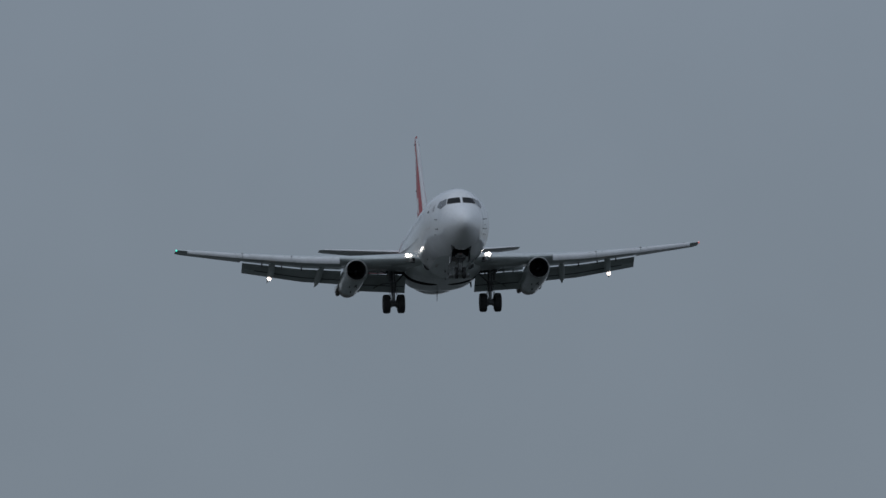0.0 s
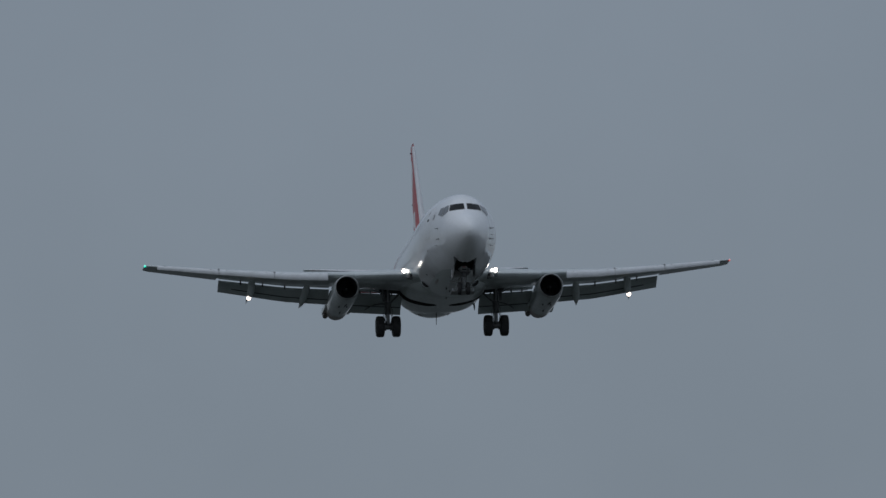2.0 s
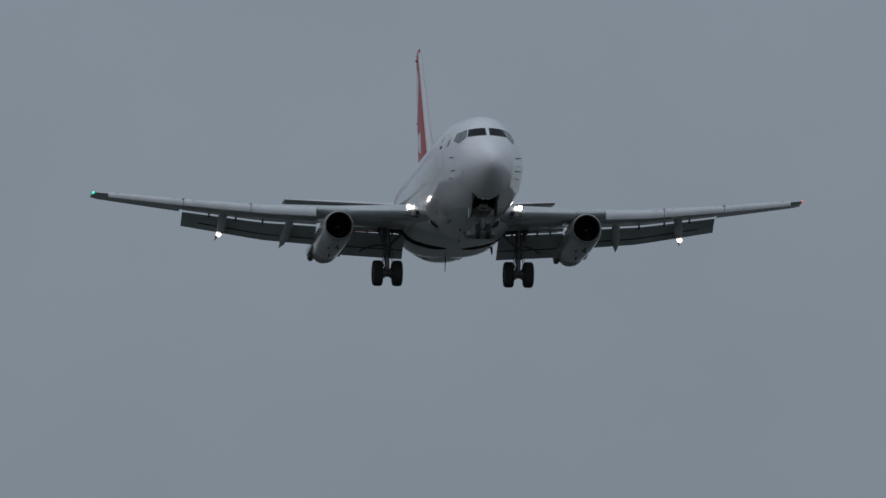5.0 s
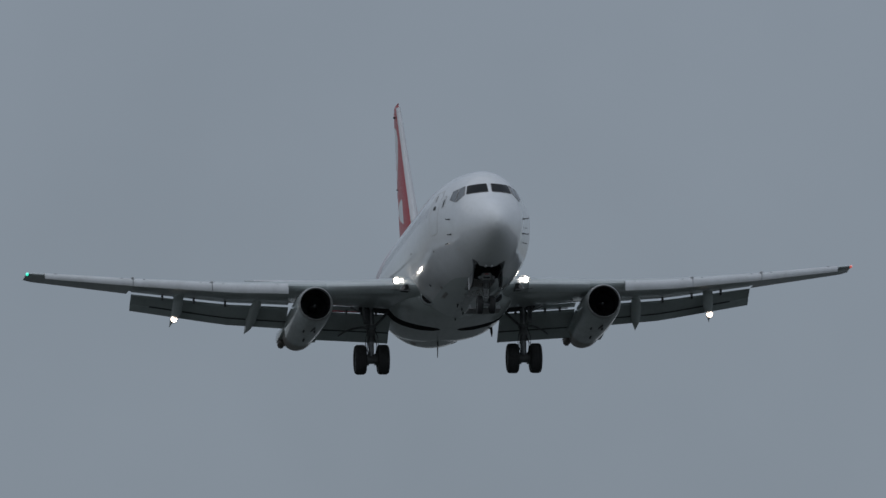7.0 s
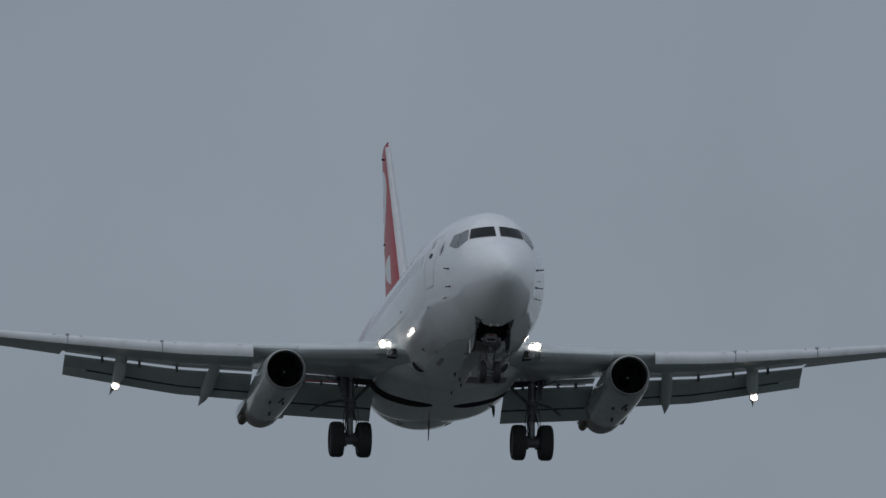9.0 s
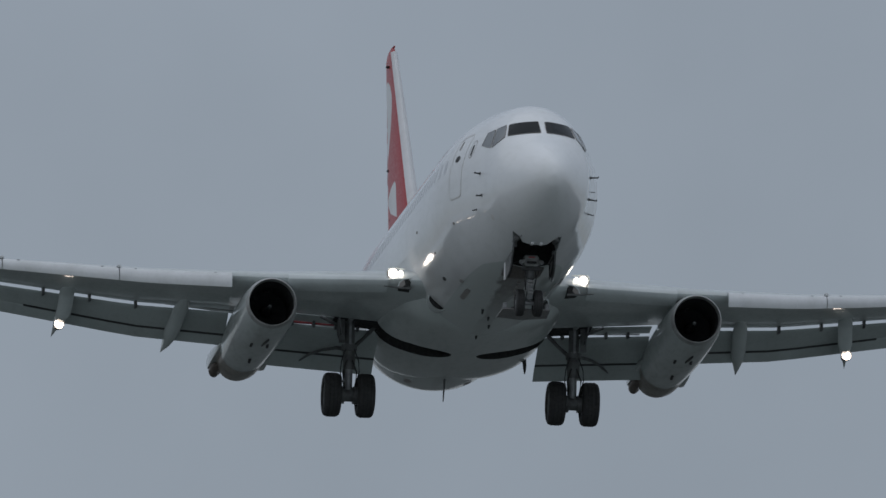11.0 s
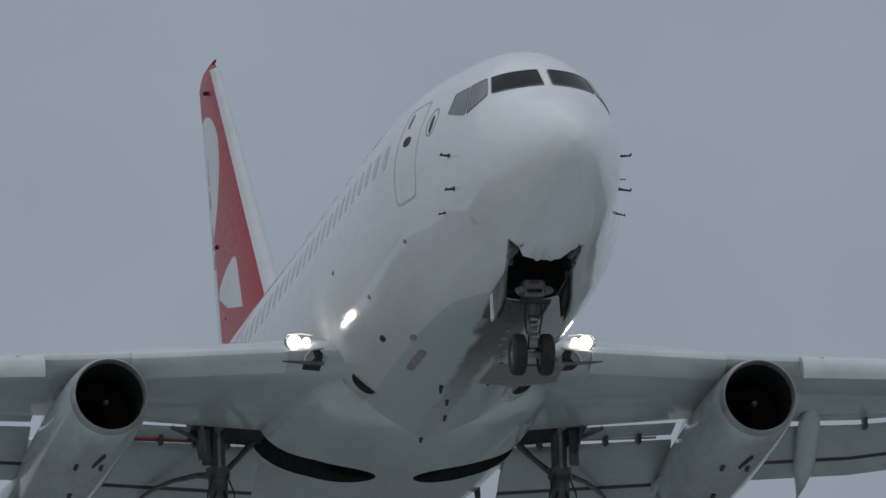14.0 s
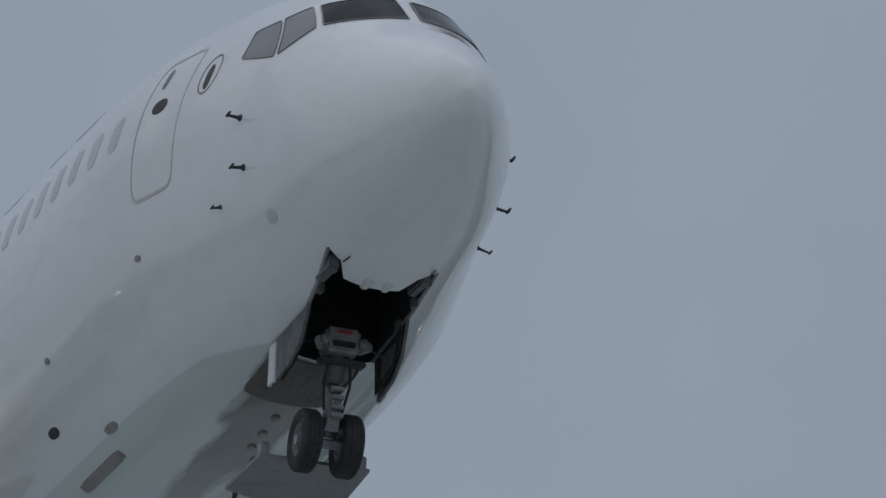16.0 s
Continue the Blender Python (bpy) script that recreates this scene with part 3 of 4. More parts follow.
def flap_set(side, y0, y1, holder, shape):
    """Fore, main and aft flap panels between two spans; shape(y) gives their hinge, chords."""
    drops = (("fore_flap", 0, 14, 0.09), ("main_flap", 1, 28, 0.13), ("aft_flap", 2, 40, 0.10))
    for name, k, angle, thick in drops:
        loops = []
        for y in np.linspace(y0, y1, 9):
            x, z, ch = shape(y)
            for j in range(k):
                a = radians(drops[j][2])
                x, z = x + ch[j] * math.cos(a) * 0.97 + 0.01, z - ch[j] * math.sin(a) * 0.97 - (0.075 if j == 0 else 0.0)
            loops.append(foil(x, z, ch[k], side * y, thick, radians(angle), n=9))
        part(name, loft(loops), FLAP, holder)
        if k == 2:
            # solid dark strip along the junction: a gap's shade put into colour
            gap = []
            for loop in loops:
                (x, y, z), c = loop[9], loop[0][0] - loop[9][0]
                gap.append([(x - 0.03, y, z - 0.005), (x + 0.02, y, z - 0.035), (x + 0.02, y, z - 0.02), (x - 0.03, y, z + 0.02)])
            part("flap_cove", loft(gap[:-1] if y1 > 5 else gap), PROBE, holder, "dark strip painted as the shaded gap ahead of the aft flap")
    for y in np.linspace(y0, y1, 6)[1:-1]:
        x, z, ch = shape(y)
        part("flap_carriage", box((x + ch[0] * 0.7, side * y - 0.03, z - 0.22), (x + ch[0] + 0.12, side * y + 0.03, z - 0.02), bevel=0.01), GREASY, holder)


def make_wing(side):
    name = "starboard" if side > 0 else "port"
    ys = [1.2, 1.6, 2.0, 2.7, 3.4, 4.1, 4.9, 5.6, 6.5, 7.5, 8.5, 9.6, 10.72]
    loops = []
    for y in ys:
        x0, z0, c, t = plan(y)
        loops.append(foil(x0, z0, c, side * y, t, INCIDENCE, CUT))
    wing = part("wing", loft(loops), WING, plane, name + " wing in grey paint with extended slats and flaps")
    outer = [foil(*plan(y)[:3], side * y, plan(y)[3], INCIDENCE) for y in (10.72, 11.8, 13.0, 13.9)]
    x0, z0, c, t = plan(14.17)
    outer.append(foil(x0 + 0.18, z0 + 0.02, c * 0.84, side * 14.17, 0.06, INCIDENCE))
    part("wing_tip_panel", loft(outer), WING, wing)
    # leading edge slats, drooped, in three lengths
    for a, b in ((5.75, 8.2), (8.22, 10.75), (10.77, 13.6)):
        loops = []
        for y in np.linspace(a, b, 6):
            x0, z0, c, t = plan(y)
            ch = 0.10 + 0.125 * c
            h = 0.035 + 0.030 * c
            shape = [(0.0, -0.9), (0.02, -0.15), (0.12, 0.45), (0.35, 0.85), (0.7, 1.08), (1.0, 1.15), (0.98, 1.08), (0.65, 0.75), (0.4, 0.25), (0.28, -0.7), (0.16, -1.45), (0.06, -1.5)]
            loops.append([(x0 - 0.12 - 0.03 * c + u * ch, side * y, z0 - 0.02 + v * h - 0.01 * c) for u, v in shape])
        part("slat", loft(loops), BRIGHT, wing, "pale bare-metal slat")
        for y in (a + 0.35, b - 0.35):
            x0, z0, c, t = plan(y)
            part("slat_track", box((x0 - 0.1, side * y - 0.03, z0 - 0.05), (x0 + 0.2, side * y + 0.03, z0 + 0.05)), STEEL, wing)
    # drooped flap along the inner leading edge
    loops = []
    for y in np.linspace(2.3, 4.5, 7):
        x0, z0, c, t = plan(y)
        loops.append([(x0 + 0.12, side * y, z0 + 0.12), (x0 + 0.02, side * y, z0 + 0.085), (x0 - 0.04, side * y, z0 + 0.03), (x0 - 0.06, side * y, z0 - 0.03), (x0 - 0.03, side * y, z0 - 0.09), (x0 + 0.06, side * y, z0 - 0.15), (x0 + 0.22, side * y, z0 - 0.215), (x0 + 0.36, side * y, z0 - 0.245), (x0 + 0.36, side * y, z0 - 0.1)])
    part("krueger_flap", loft(loops), LIT_EDGE, wing, "drooped leading edge flap, wing grey paled for the light on it")

    def inner(y):
        return 15.2, -1.36 + 0.058 * (y - 2.0), (0.40, 1.04, 0.50)

    def outside(y):
        x0, z0, c, t = plan(y)
        xe = x0 + c * CUT + 0.02
        return xe, wing_low(xe, y) + 0.06, (0.08 * c, 0.205 * c, 0.335)
    flap_set(side, 1.88, 4.42, wing, inner)
    flap_set(side, 5.42, 10.62, wing, outside)
    # flap track fairings, drooped canoes
    for y, x1, z1 in ((6.72, 17.9, -1.79), (9.27, 17.9, -1.53)):
        x0, z0, c, t = plan(y)
        hinge = x0 + c * CUT
        tip = x1 - 0.35
        under = np.array([(hinge - 0.55, wing_low(hinge - 0.55, y) - 0.03), (hinge, wing_low(hinge, y) - 0.27), (tip - 1.2, z1 + (0.04 if y < 9 else 0.18)), (tip - 0.6, z1 - (0.07 if y < 9 else -0.06)), (tip, z1 - 0.075)])
        loops = []
        for x in np.linspace(hinge - 0.55, tip, 16):
            s = (x - hinge + 0.55) / (tip - hinge + 0.55)
            low = pchip(x, under[:, 0], under[:, 1])
            high = low + min(0.12 + 0.5 * s, 0.40, 0.02 + 0.5 * (tip - x))
            w = min(0.07 + 0.6 * s, 0.175, 0.005 + 0.15 * (tip - x))
            loops.append([(x, side * (y - 0.26 * (1 - s)) + w * math.sin(k * math.tau / 14), (high + low) / 2 + (high - low) / 2 * math.cos(k * math.tau / 14)) for k in range(14)])
        part("flap_track_fairing", loft(loops), WING, wing)
        if y > 9:
            lamp = part("landing_lamp", lathe([(0.02, 0.001), (0.02, 0.108), (-0.10, 0.114), (-0.10, 0.122), (0.05, 0.118), (0.35, 0.07)], 0, (16.72, side * 9.19, -1.455), n=20), [STEEL], wing)
            part("lamp_lens", lathe([(-0.035, 0.001), (-0.03, 0.07), (-0.02, 0.106), (0.01, 0.106)], 0, (16.72, side * 9.19, -1.455), n=20), LAMP_SMALL, lamp)
    # lamps in the wing root and the dark air inlets below them
    lamp = part("landing_lamp", lathe([(0.0, 0.001), (0.0, 0.112), (-0.03, 0.118), (-0.03, 0.126), (0.3, 0.12), (0.32, 0.01)], 0, (10.86, side * 2.20, -1.03), n=24), GREASY, wing)
    part("lamp_lens", lathe([(-0.05, 0.001), (-0.035, 0.065), (0.0, 0.10), (0.04, 0.10)], 0, (10.8, side * 2.20, -1.03), n=24), LAMP, lamp)
    part("lamp_lens", lathe([(-0.04, 0.001), (-0.03, 0.033), (0.0, 0.052), (0.04, 0.052)], 0, (10.74, side * 2.03, -1.03), n=20), LAMP, lamp)
    mouth = [(1.79, -1.16), (1.97, -1.19), (2.07, -1.28), (2.09, -1.37), (1.83, -1.41)]
    # solid near-black plug: the inlet's inner shade is its colour
    inlet = part("air_inlet", loft([[(10.66, side * y, z) for y, z in mouth], [(11.5, side * (y - 0.08), z - 0.03) for y, z in mouth]]), DARK, wing, "dark ram air inlet")
    # flat paler plate before the dark plug, painted as the wall's lit part
    wall = [(1.96, -1.195), (2.06, -1.285), (2.075, -1.36), (2.0, -1.375), (1.93, -1.31)]
    part("lit_inlet_wall", loft([[(10.652, side * y, z) for y, z in wall], [(10.658, side * y, z) for y, z in wall]]), SEAM, inlet)
    part("inlet_rim", tube([(10.65, side * y, z) for y, z in mouth[:4]], 0.016, n=6), WING, inlet)
    part("inlet_lip", loft([[(x, side * 1.80, z0 - 0.025), (x, side * 2.12, z0 - 0.005), (x + 0.02, side * 2.42, z0 + 0.035), (x + 0.02, side * 2.42, z0 + 0.04), (x, side * 2.12, z0 + 0.03), (x, side * 1.80, z0 + 0.015)] for x, z0 in ((10.60, -1.40), (10.68, -1.40))]), GREASY, inlet)
    part("lamp_bezel", tube([(10.80, side * y, z) for y, z in ((1.93, -0.93), (2.12, -0.905), (2.30, -0.92), (2.345, -1.0), (2.33, -1.10))], 0.014, n=8), WING, lamp)
    x0, z0, c, t = plan(14.17)
    part("navigation_lamp", lathe([(-0.1, 0.01), (0.0, 0.05), (0.14, 0.045), (0.22, 0.01)], 0, (x0 + 0.14, side * 14.14, z0), n=14), GREEN if side > 0 else RED, wing)
    # static wicks and vortex bumps on the slats
    for y in (8.21, 10.76):
        x0, z0, c, t = plan(y)
        part("slat_fitting", box((x0 - 0.12, side * y - 0.05, z0 + 0.05), (x0 + 0.04, side * y + 0.05, z0 + 0.11), bevel=0.015), BRIGHT, wing)
    return wing


wing_starboard, wing_port = make_wing(1), make_wing(-1)


# ---- engines ----
def make_engine(side):
    y = side * 4.91
    z0 = -1.73

    def at(x):
        return z0 - 0.03 * (x - 11.3)
    prof = [(11.30, 0.535), (11.34, 0.56), (11.5, 0.60), (11.9, 0.635), (12.6, 0.655), (13.6, 0.655), (14.6, 0.64), (15.6, 0.61), (16.4, 0.575)]
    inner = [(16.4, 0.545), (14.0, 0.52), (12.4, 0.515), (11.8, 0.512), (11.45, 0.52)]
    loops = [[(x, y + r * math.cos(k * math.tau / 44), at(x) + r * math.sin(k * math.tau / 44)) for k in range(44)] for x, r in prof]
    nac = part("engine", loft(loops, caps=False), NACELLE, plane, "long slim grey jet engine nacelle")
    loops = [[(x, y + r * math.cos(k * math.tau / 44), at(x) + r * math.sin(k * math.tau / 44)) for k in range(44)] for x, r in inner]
    # near-black duct walls paint the shade inside the intake
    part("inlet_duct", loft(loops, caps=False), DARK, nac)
    lip = [(11.45, 0.517), (11.36, 0.519), (11.29, 0.525), (11.262, 0.538), (11.27, 0.550), (11.32, 0.568), (11.42, 0.592), (11.40, 0.56)]
    part("inlet_lip", lathe([(a, r) for a, r in lip], 0, (0, y, z0), n=44, closed_profile=True), LIP, nac, "worn bare metal inlet lip")
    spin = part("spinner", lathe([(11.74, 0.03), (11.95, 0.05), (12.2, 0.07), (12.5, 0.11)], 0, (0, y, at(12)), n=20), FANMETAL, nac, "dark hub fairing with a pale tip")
    part("spinner_tip", lathe([(11.64, 0.004), (11.655, 0.026), (11.69, 0.042), (11.74, 0.046), (11.76, 0.03)], 0, (0, y, at(12)), n=16), GREASY, spin)
    for k in range(26):
        a = k * math.tau / 26
        bm = bmesh.new()
        loops = []
        for r in (0.13, 0.3, 0.48):
            tw = 0.35 + r * 1.4
            d = Vector((math.cos(tw) * 0.07, math.sin(tw) * 0.07 * -math.sin(a), math.sin(tw) * 0.07 * math.cos(a)))
            p = Vector((12.5, y + r * math.cos(a), at(12) + r * math.sin(a)))
            loops.append([p - d, p - d * 0.2 + Vector((0.008, 0, 0)), p + d, p - d * 0.2 - Vector((0.004, 0, 0))])
        loft(loops, bm=bm)
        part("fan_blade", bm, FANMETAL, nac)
    # bare rear cowl, thrust reverser buckets and tail pipe
    rear = [(16.38, 0.58), (16.9, 0.57), (17.5, 0.54), (17.85, 0.49), (17.85, 0.45), (17.0, 0.45), (16.4, 0.45)]
    loops = [[(x, y + r * math.cos(k * math.tau / 44), at(x) + r * math.sin(k * math.tau / 44)) for k in range(44)] for x, r in rear]
    part("thrust_reverser", loft(loops, caps=False), HOT, nac, "heat-stained bare metal reverser")
    part("tail_pipe", lathe([(16.2, 0.44), (17.0, 0.43), (18.05, 0.40), (18.05, 0.37), (16.2, 0.36)], 0, (0, y, at(17)), n=36), DARK, nac)
    for s in (1, -1):
        loops = []
        for x, h, o in ((15.9, 0.03, -0.06), (16.4, 0.09, 0.0), (17.1, 0.14, 0.03), (17.9, 0.17, 0.03), (18.2, 0.13, 0.0)):
            c = Vector((x, y + s * (0.56 + o), at(x) - 0.02))
            loops.append([c + Vector((0, s * 0.07, h * 0.8)), c + Vector((0, s * 0.10, 0)), c + Vector((0, s * 0.07, -h)), c + Vector((0, -s * 0.08, -h)), c + Vector((0, -s * 0.08, h))])
        stang = part("reverser_fairing", loft(loops), NACELLE, nac)
        if s > 0:
            hinge = [(17.3, 0.04, 0.48), (17.55, 0.12, 0.52), (18.0, 0.16, 0.52), (18.25, 0.12, 0.47), (18.32, 0.05, 0.43)]
            part("bucket_hinge", loft([[(x, y + o + 0.11 * math.cos(k * math.tau / 12), at(x) - 0.22 + h * math.sin(k * math.tau / 12)) for k in range(12)] for x, h, o in hinge]), BURNT, stang, "brown heat-stained bucket hinge")
    # pylon that joins the nacelle to the wing
    loops = []
    for x, w, t in ((11.75, 0.02, -1.08), (12.3, 0.22, -1.02), (13.5, 0.34, -1.0), (15.0, 0.34, -1.05), (16.5, 0.22, -1.15), (17.3, 0.04, -1.35)):
        loops.append([(x, y - w, t), (x, y + w, t), (x, y + w, -1.19), (x, y - w, -1.19)])
    part("pylon", loft(loops), NACELLE, nac)
    for x, a in ((12.9, -1.75), (13.0, -1.2), (14.6, -1.45)):
        part("cowl_drain", tube([(x, y + 0.63 * math.cos(a), at(x) + 0.63 * math.sin(a)), (x + 0.16, y + 0.68 * math.cos(a), at(x) + 0.69 * math.sin(a))], 0.035, n=8), PROBE, nac)
    part("cowl_scoop", loft([[(x, y - 0.06 + (x - 12.3) * 0.12 + w * math.cos(k * math.tau / 10), at(x) - 0.66 + 0.035 * math.sin(k * math.tau / 10)) for k in range(10)] for x, w in ((12.3, 0.015), (12.45, 0.03), (12.75, 0.028), (12.95, 0.012))]), PROBE, nac)
    return nac


make_engine(1)
make_engine(-1)


# ---- landing gear ----
def tyre_profile(r, w):
    out = []
    for k in range(17):
        a = -math.pi / 2 + math.pi * k / 16
        out.append((w / 2 * math.copysign(abs(math.sin(a)) ** 0.55, math.sin(a)), r * (0.62 + 0.38 * abs(math.cos(a)) ** 0.5)))
    return out + [(w * 0.42, r * 0.52), (-w * 0.42, r * 0.52)]


def wheel(centre, r, w, holder, hub=None):
    ob = part("wheel", lathe(tyre_profile(r, w), 1, centre, n=44, closed_profile=True), RUBBER, holder, "black rubber tyre")
    part("rim", lathe([(-w * 0.36, 0.01), (-w * 0.36, r * 0.22), (-w * 0.25, r * 0.3), (-w * 0.40, r * 0.5), (-w * 0.40, r * 0.56), (w * 0.40, r * 0.56), (w * 0.40, r * 0.5), (w * 0.25, r * 0.3), (w * 0.36, r * 0.22), (w * 0.36, 0.01)], 1, centre, n=28), hub or GREASY, ob)
    for q in (-0.22, 0.0, 0.22):
        part("tread_groove", lathe([(q * w - 0.008, r * 0.995), (q * w - 0.008, r * 1.003), (q * w + 0.008, r * 1.003), (q * w + 0.008, r * 0.995)], 1, centre, n=44, closed_profile=True), DARK, ob)
    return ob


def make_main_gear(side):
    y = side * 2.61
    gear = part("main_gear", tube([(15.22, y, -1.2), (15.24, y, -2.05), (15.26, y, -2.1), (15.28, y, -2.5)], [0.12, 0.12, 0.15, 0.14]), GREASY, plane, "main landing gear leg, extended")
    part("piston", tube([(15.28, y, -2.45), (15.3, y, -3.05)], 0.09), STEEL, gear, "worn steel oleo piston")
    part("axle", tube([(15.3, y - 0.5, -3.1), (15.3, y + 0.5, -3.1)], 0.075), STEEL, gear)
    part("axle_block", lathe([(-0.14, 0.09), (-0.12, 0.15), (0.12, 0.15), (0.14, 0.09)], 1, (15.3, y, -3.1), n=18), GREASY, gear)
    for s in (1, -1):
        wheel((15.3, y + s * 0.39, -3.1), 0.51, 0.40, gear)
        part("brake_pack", lathe([(-0.1, 0.2), (0.1, 0.2)], 1, (15.3, y + s * 0.2, -3.1), n=22), GREASY, gear)
        part("brake_hose", tube([(15.14, y + s * 0.06, -2.3), (15.08, y + s * 0.16, -2.6), (15.12, y + s * 0.14, -2.85), (15.2, y + s * 0.12, -3.0)], 0.018, n=7), RUBBER, gear)
    part("torque_link", slab([(15.4, y - 0.12, -2.4), (15.4, y + 0.12, -2.4), (15.68, y + 0.05, -2.72), (15.68, y - 0.05, -2.72)], 0.05), GREASY, gear)
    part("torque_link", slab([(15.38, y - 0.12, -3.05), (15.38, y + 0.12, -3.05), (15.68, y + 0.05, -2.72), (15.68, y - 0.05, -2.72)], 0.05), GREASY, gear)
    part("side_brace", tube([(15.3, y, -2.08), (15.45, side * 2.25, -1.72), (15.5, side * 1.98, -1.42)], [0.05, 0.042, 0.055]), GREASY, gear)
    part("drag_brace", tube([(15.3, y, -2.02), (15.7, side * 2.85, -1.93), (16.1, side * 3.15, -1.92), (16.4, side * 3.4, -1.98), (16.6, side * 3.6, -2.1)], [0.06, 0.045, 0.035, 0.035, 0.02]), GREASY, gear)
    part("actuator", tube([(15.3, y + side * 0.1, -1.55), (15.2, side * 3.3, -1.3)], [0.04, 0.035]), GREASY, gear)
    part("gear_door", slab([(14.75, y + side * 0.32, -1.2), (15.55, y + side * 0.30, -1.2), (15.5, y + side * 0.22, -1.75), (14.85, y + side * 0.22, -1.75)], 0.03), GREASY, gear)
    part("leg_panel", box((15.05, y + side * 0.20 - 0.07, -1.92), (15.10, y + side * 0.20 + 0.07, -1.25), bevel=0.012), GREASY, gear)
    part("leg_rib", box((15.06, y - 0.025, -1.95), (15.12, y + 0.025, -1.3), bevel=0.01), STEEL, gear)
    for s in (1, -1):
        part("brake_line", tube([(15.1, y + s * 0.10, -2.05), (15.05, y + s * 0.2, -2.35), (15.1, y + s * 0.22, -2.6), (15.2, y + s * 0.16, -2.8), (15.24, y + s * 0.2, -2.95)], 0.013, n=6), RUBBER, gear)
    part("gear_trunnion", tube([(14.9, y, -1.28), (15.7, y, -1.3)], 0.12), STEEL, gear)
    part("upper_collar", lathe([(-0.09, 0.12), (-0.07, 0.18), (0.07, 0.18), (0.09, 0.12)], 2, (15.25, y, -2.0), n=18), GREASY, gear)
    # wheel well in the wing root above the leg: a solid block coloured as shade
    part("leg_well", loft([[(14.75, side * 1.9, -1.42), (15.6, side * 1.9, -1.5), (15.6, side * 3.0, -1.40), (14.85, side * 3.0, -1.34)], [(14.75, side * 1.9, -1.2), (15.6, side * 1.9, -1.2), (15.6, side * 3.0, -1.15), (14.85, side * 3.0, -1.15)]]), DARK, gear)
    part("hydraulic_line", tube([(15.66, side * 2.0, -1.42), (15.66, side * 4.2, -1.34)], 0.045 if side > 0 else 0.02, n=8), TITLE if side > 0 else STEEL, gear)
    return gear


make_main_gear(1)
make_main_gear(-1)


def make_nose_gear():
    gear = part("nose_gear", tube([(3.64, 0, -1.86), (3.68, 0, -1.95), (3.8, 0, -2.3), (3.8, 0, -2.34)], [0.10, 0.10, 0.10, 0.08]), GREASY, plane, "nose landing gear leg, extended")
    part("piston", tube([(3.8, 0, -2.3), (3.9, 0, -2.8)], 0.06), STEEL, gear, "steel oleo piston")
    part("axle", tube([(3.9, -0.3, -2.87), (3.9, 0.3, -2.87)], 0.05), STEEL, gear)
    for s in (1, -1):
        wheel((3.9, s * 0.205, -2.87), 0.305, 0.20, gear, GREASY)
        part("steering_cylinder", tube([(3.62, s * 0.08, -2.0), (3.62, s * 0.2, -2.0), (3.5, s * 0.24, -2.0)], 0.05, n=10), STEEL, gear)
        part("hose", tube([(3.62, s * 0.1, -2.1), (3.66, s * 0.13, -2.35), (3.74, s * 0.09, -2.6)], 0.014, n=6), RUBBER, gear)
        door = part("nose_gear_door", loft([[(x, s * (0.50 + 0.012 * k), z) for k, (x, z) in enumerate(((3.08, -1.82), (3.25, -2.14), (3.52, -2.28), (3.98, -2.35), (4.06, -1.94)))],
                                            [(x, s * (0.47 + 0.012 * k), z) for k, (x, z) in enumerate(((3.08, -1.82), (3.25, -2.14), (3.52, -2.28), (3.98, -2.35), (4.06, -1.94)))]]), GREASY, gear, "dark grey open bay door")
        part("door_edge", box((3.88, s * 0.535 - 0.02, -2.34), (4.07, s * 0.535 + 0.02, -1.94), bevel=0.008), FIN_EDGE, door)
        # near-black sheet paints shade on the door's inner face
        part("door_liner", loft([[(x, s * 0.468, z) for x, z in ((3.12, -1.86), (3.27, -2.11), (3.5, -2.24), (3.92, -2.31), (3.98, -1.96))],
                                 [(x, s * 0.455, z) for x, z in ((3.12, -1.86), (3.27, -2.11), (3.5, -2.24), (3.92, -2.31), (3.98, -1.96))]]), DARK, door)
        part("door_link", tube([(3.6, s * 0.46, -2.05), (3.7, s * 0.16, -1.9)], 0.012, n=6), PROBE, gear)
        part("bay_beam", box((2.3, (0.50 if s > 0 else -0.40) - 0.05, -1.72), (2.75, (0.50 if s > 0 else -0.40) + 0.05, -1.56), bevel=0.02), GREASY, gear)
    for y in (0.14, -0.06):
        part("bay_front_flange", box((2.36, y - 0.04, -1.80), (2.54, y + 0.04, -1.66), bevel=0.015), FIN_EDGE, gear)
    # metal rim round the bay and small fittings on its edge
    for s in (1, -1):
        edge = [(2.25, 0.59), (2.5, 0.555), (2.75, 0.515), (3.3, 0.465), (4.02, 0.452)] if s > 0 else [(2.27, 0.485), (2.6, 0.492), (3.0, 0.5), (3.5, 0.477), (4.02, 0.452)]
        part("bay_rim", tube([keel_patch(x, s * y, 1, 1)(0, 0) for x, y in edge], 0.022, n=8), STEEL, gear)
        for x in (2.45, 2.85, 3.3):
            c = Vector(keel_patch(x, s * 0.46, 1, 1)(0, 0))
            part("hinge_fitting", box(c - Vector((0.05, 0.03, 0.03)), c + Vector((0.05, 0.03, 0.07)), bevel=0.01), GREASY, gear)
        part("bay_whip", tube([keel_patch(2.27, s * 0.43, 1, 1)(0, 0), Vector(keel_patch(2.1, s * 0.42, 1, 1)(0, 0)) + Vector((0, 0, -0.04))], 0.008, n=6), PROBE, gear)
    collar = part("steering_collar", box((3.5, -0.17, -2.08), (3.78, 0.17, -1.84), bevel=0.03), COLLAR, gear, "pale grey steering collar")
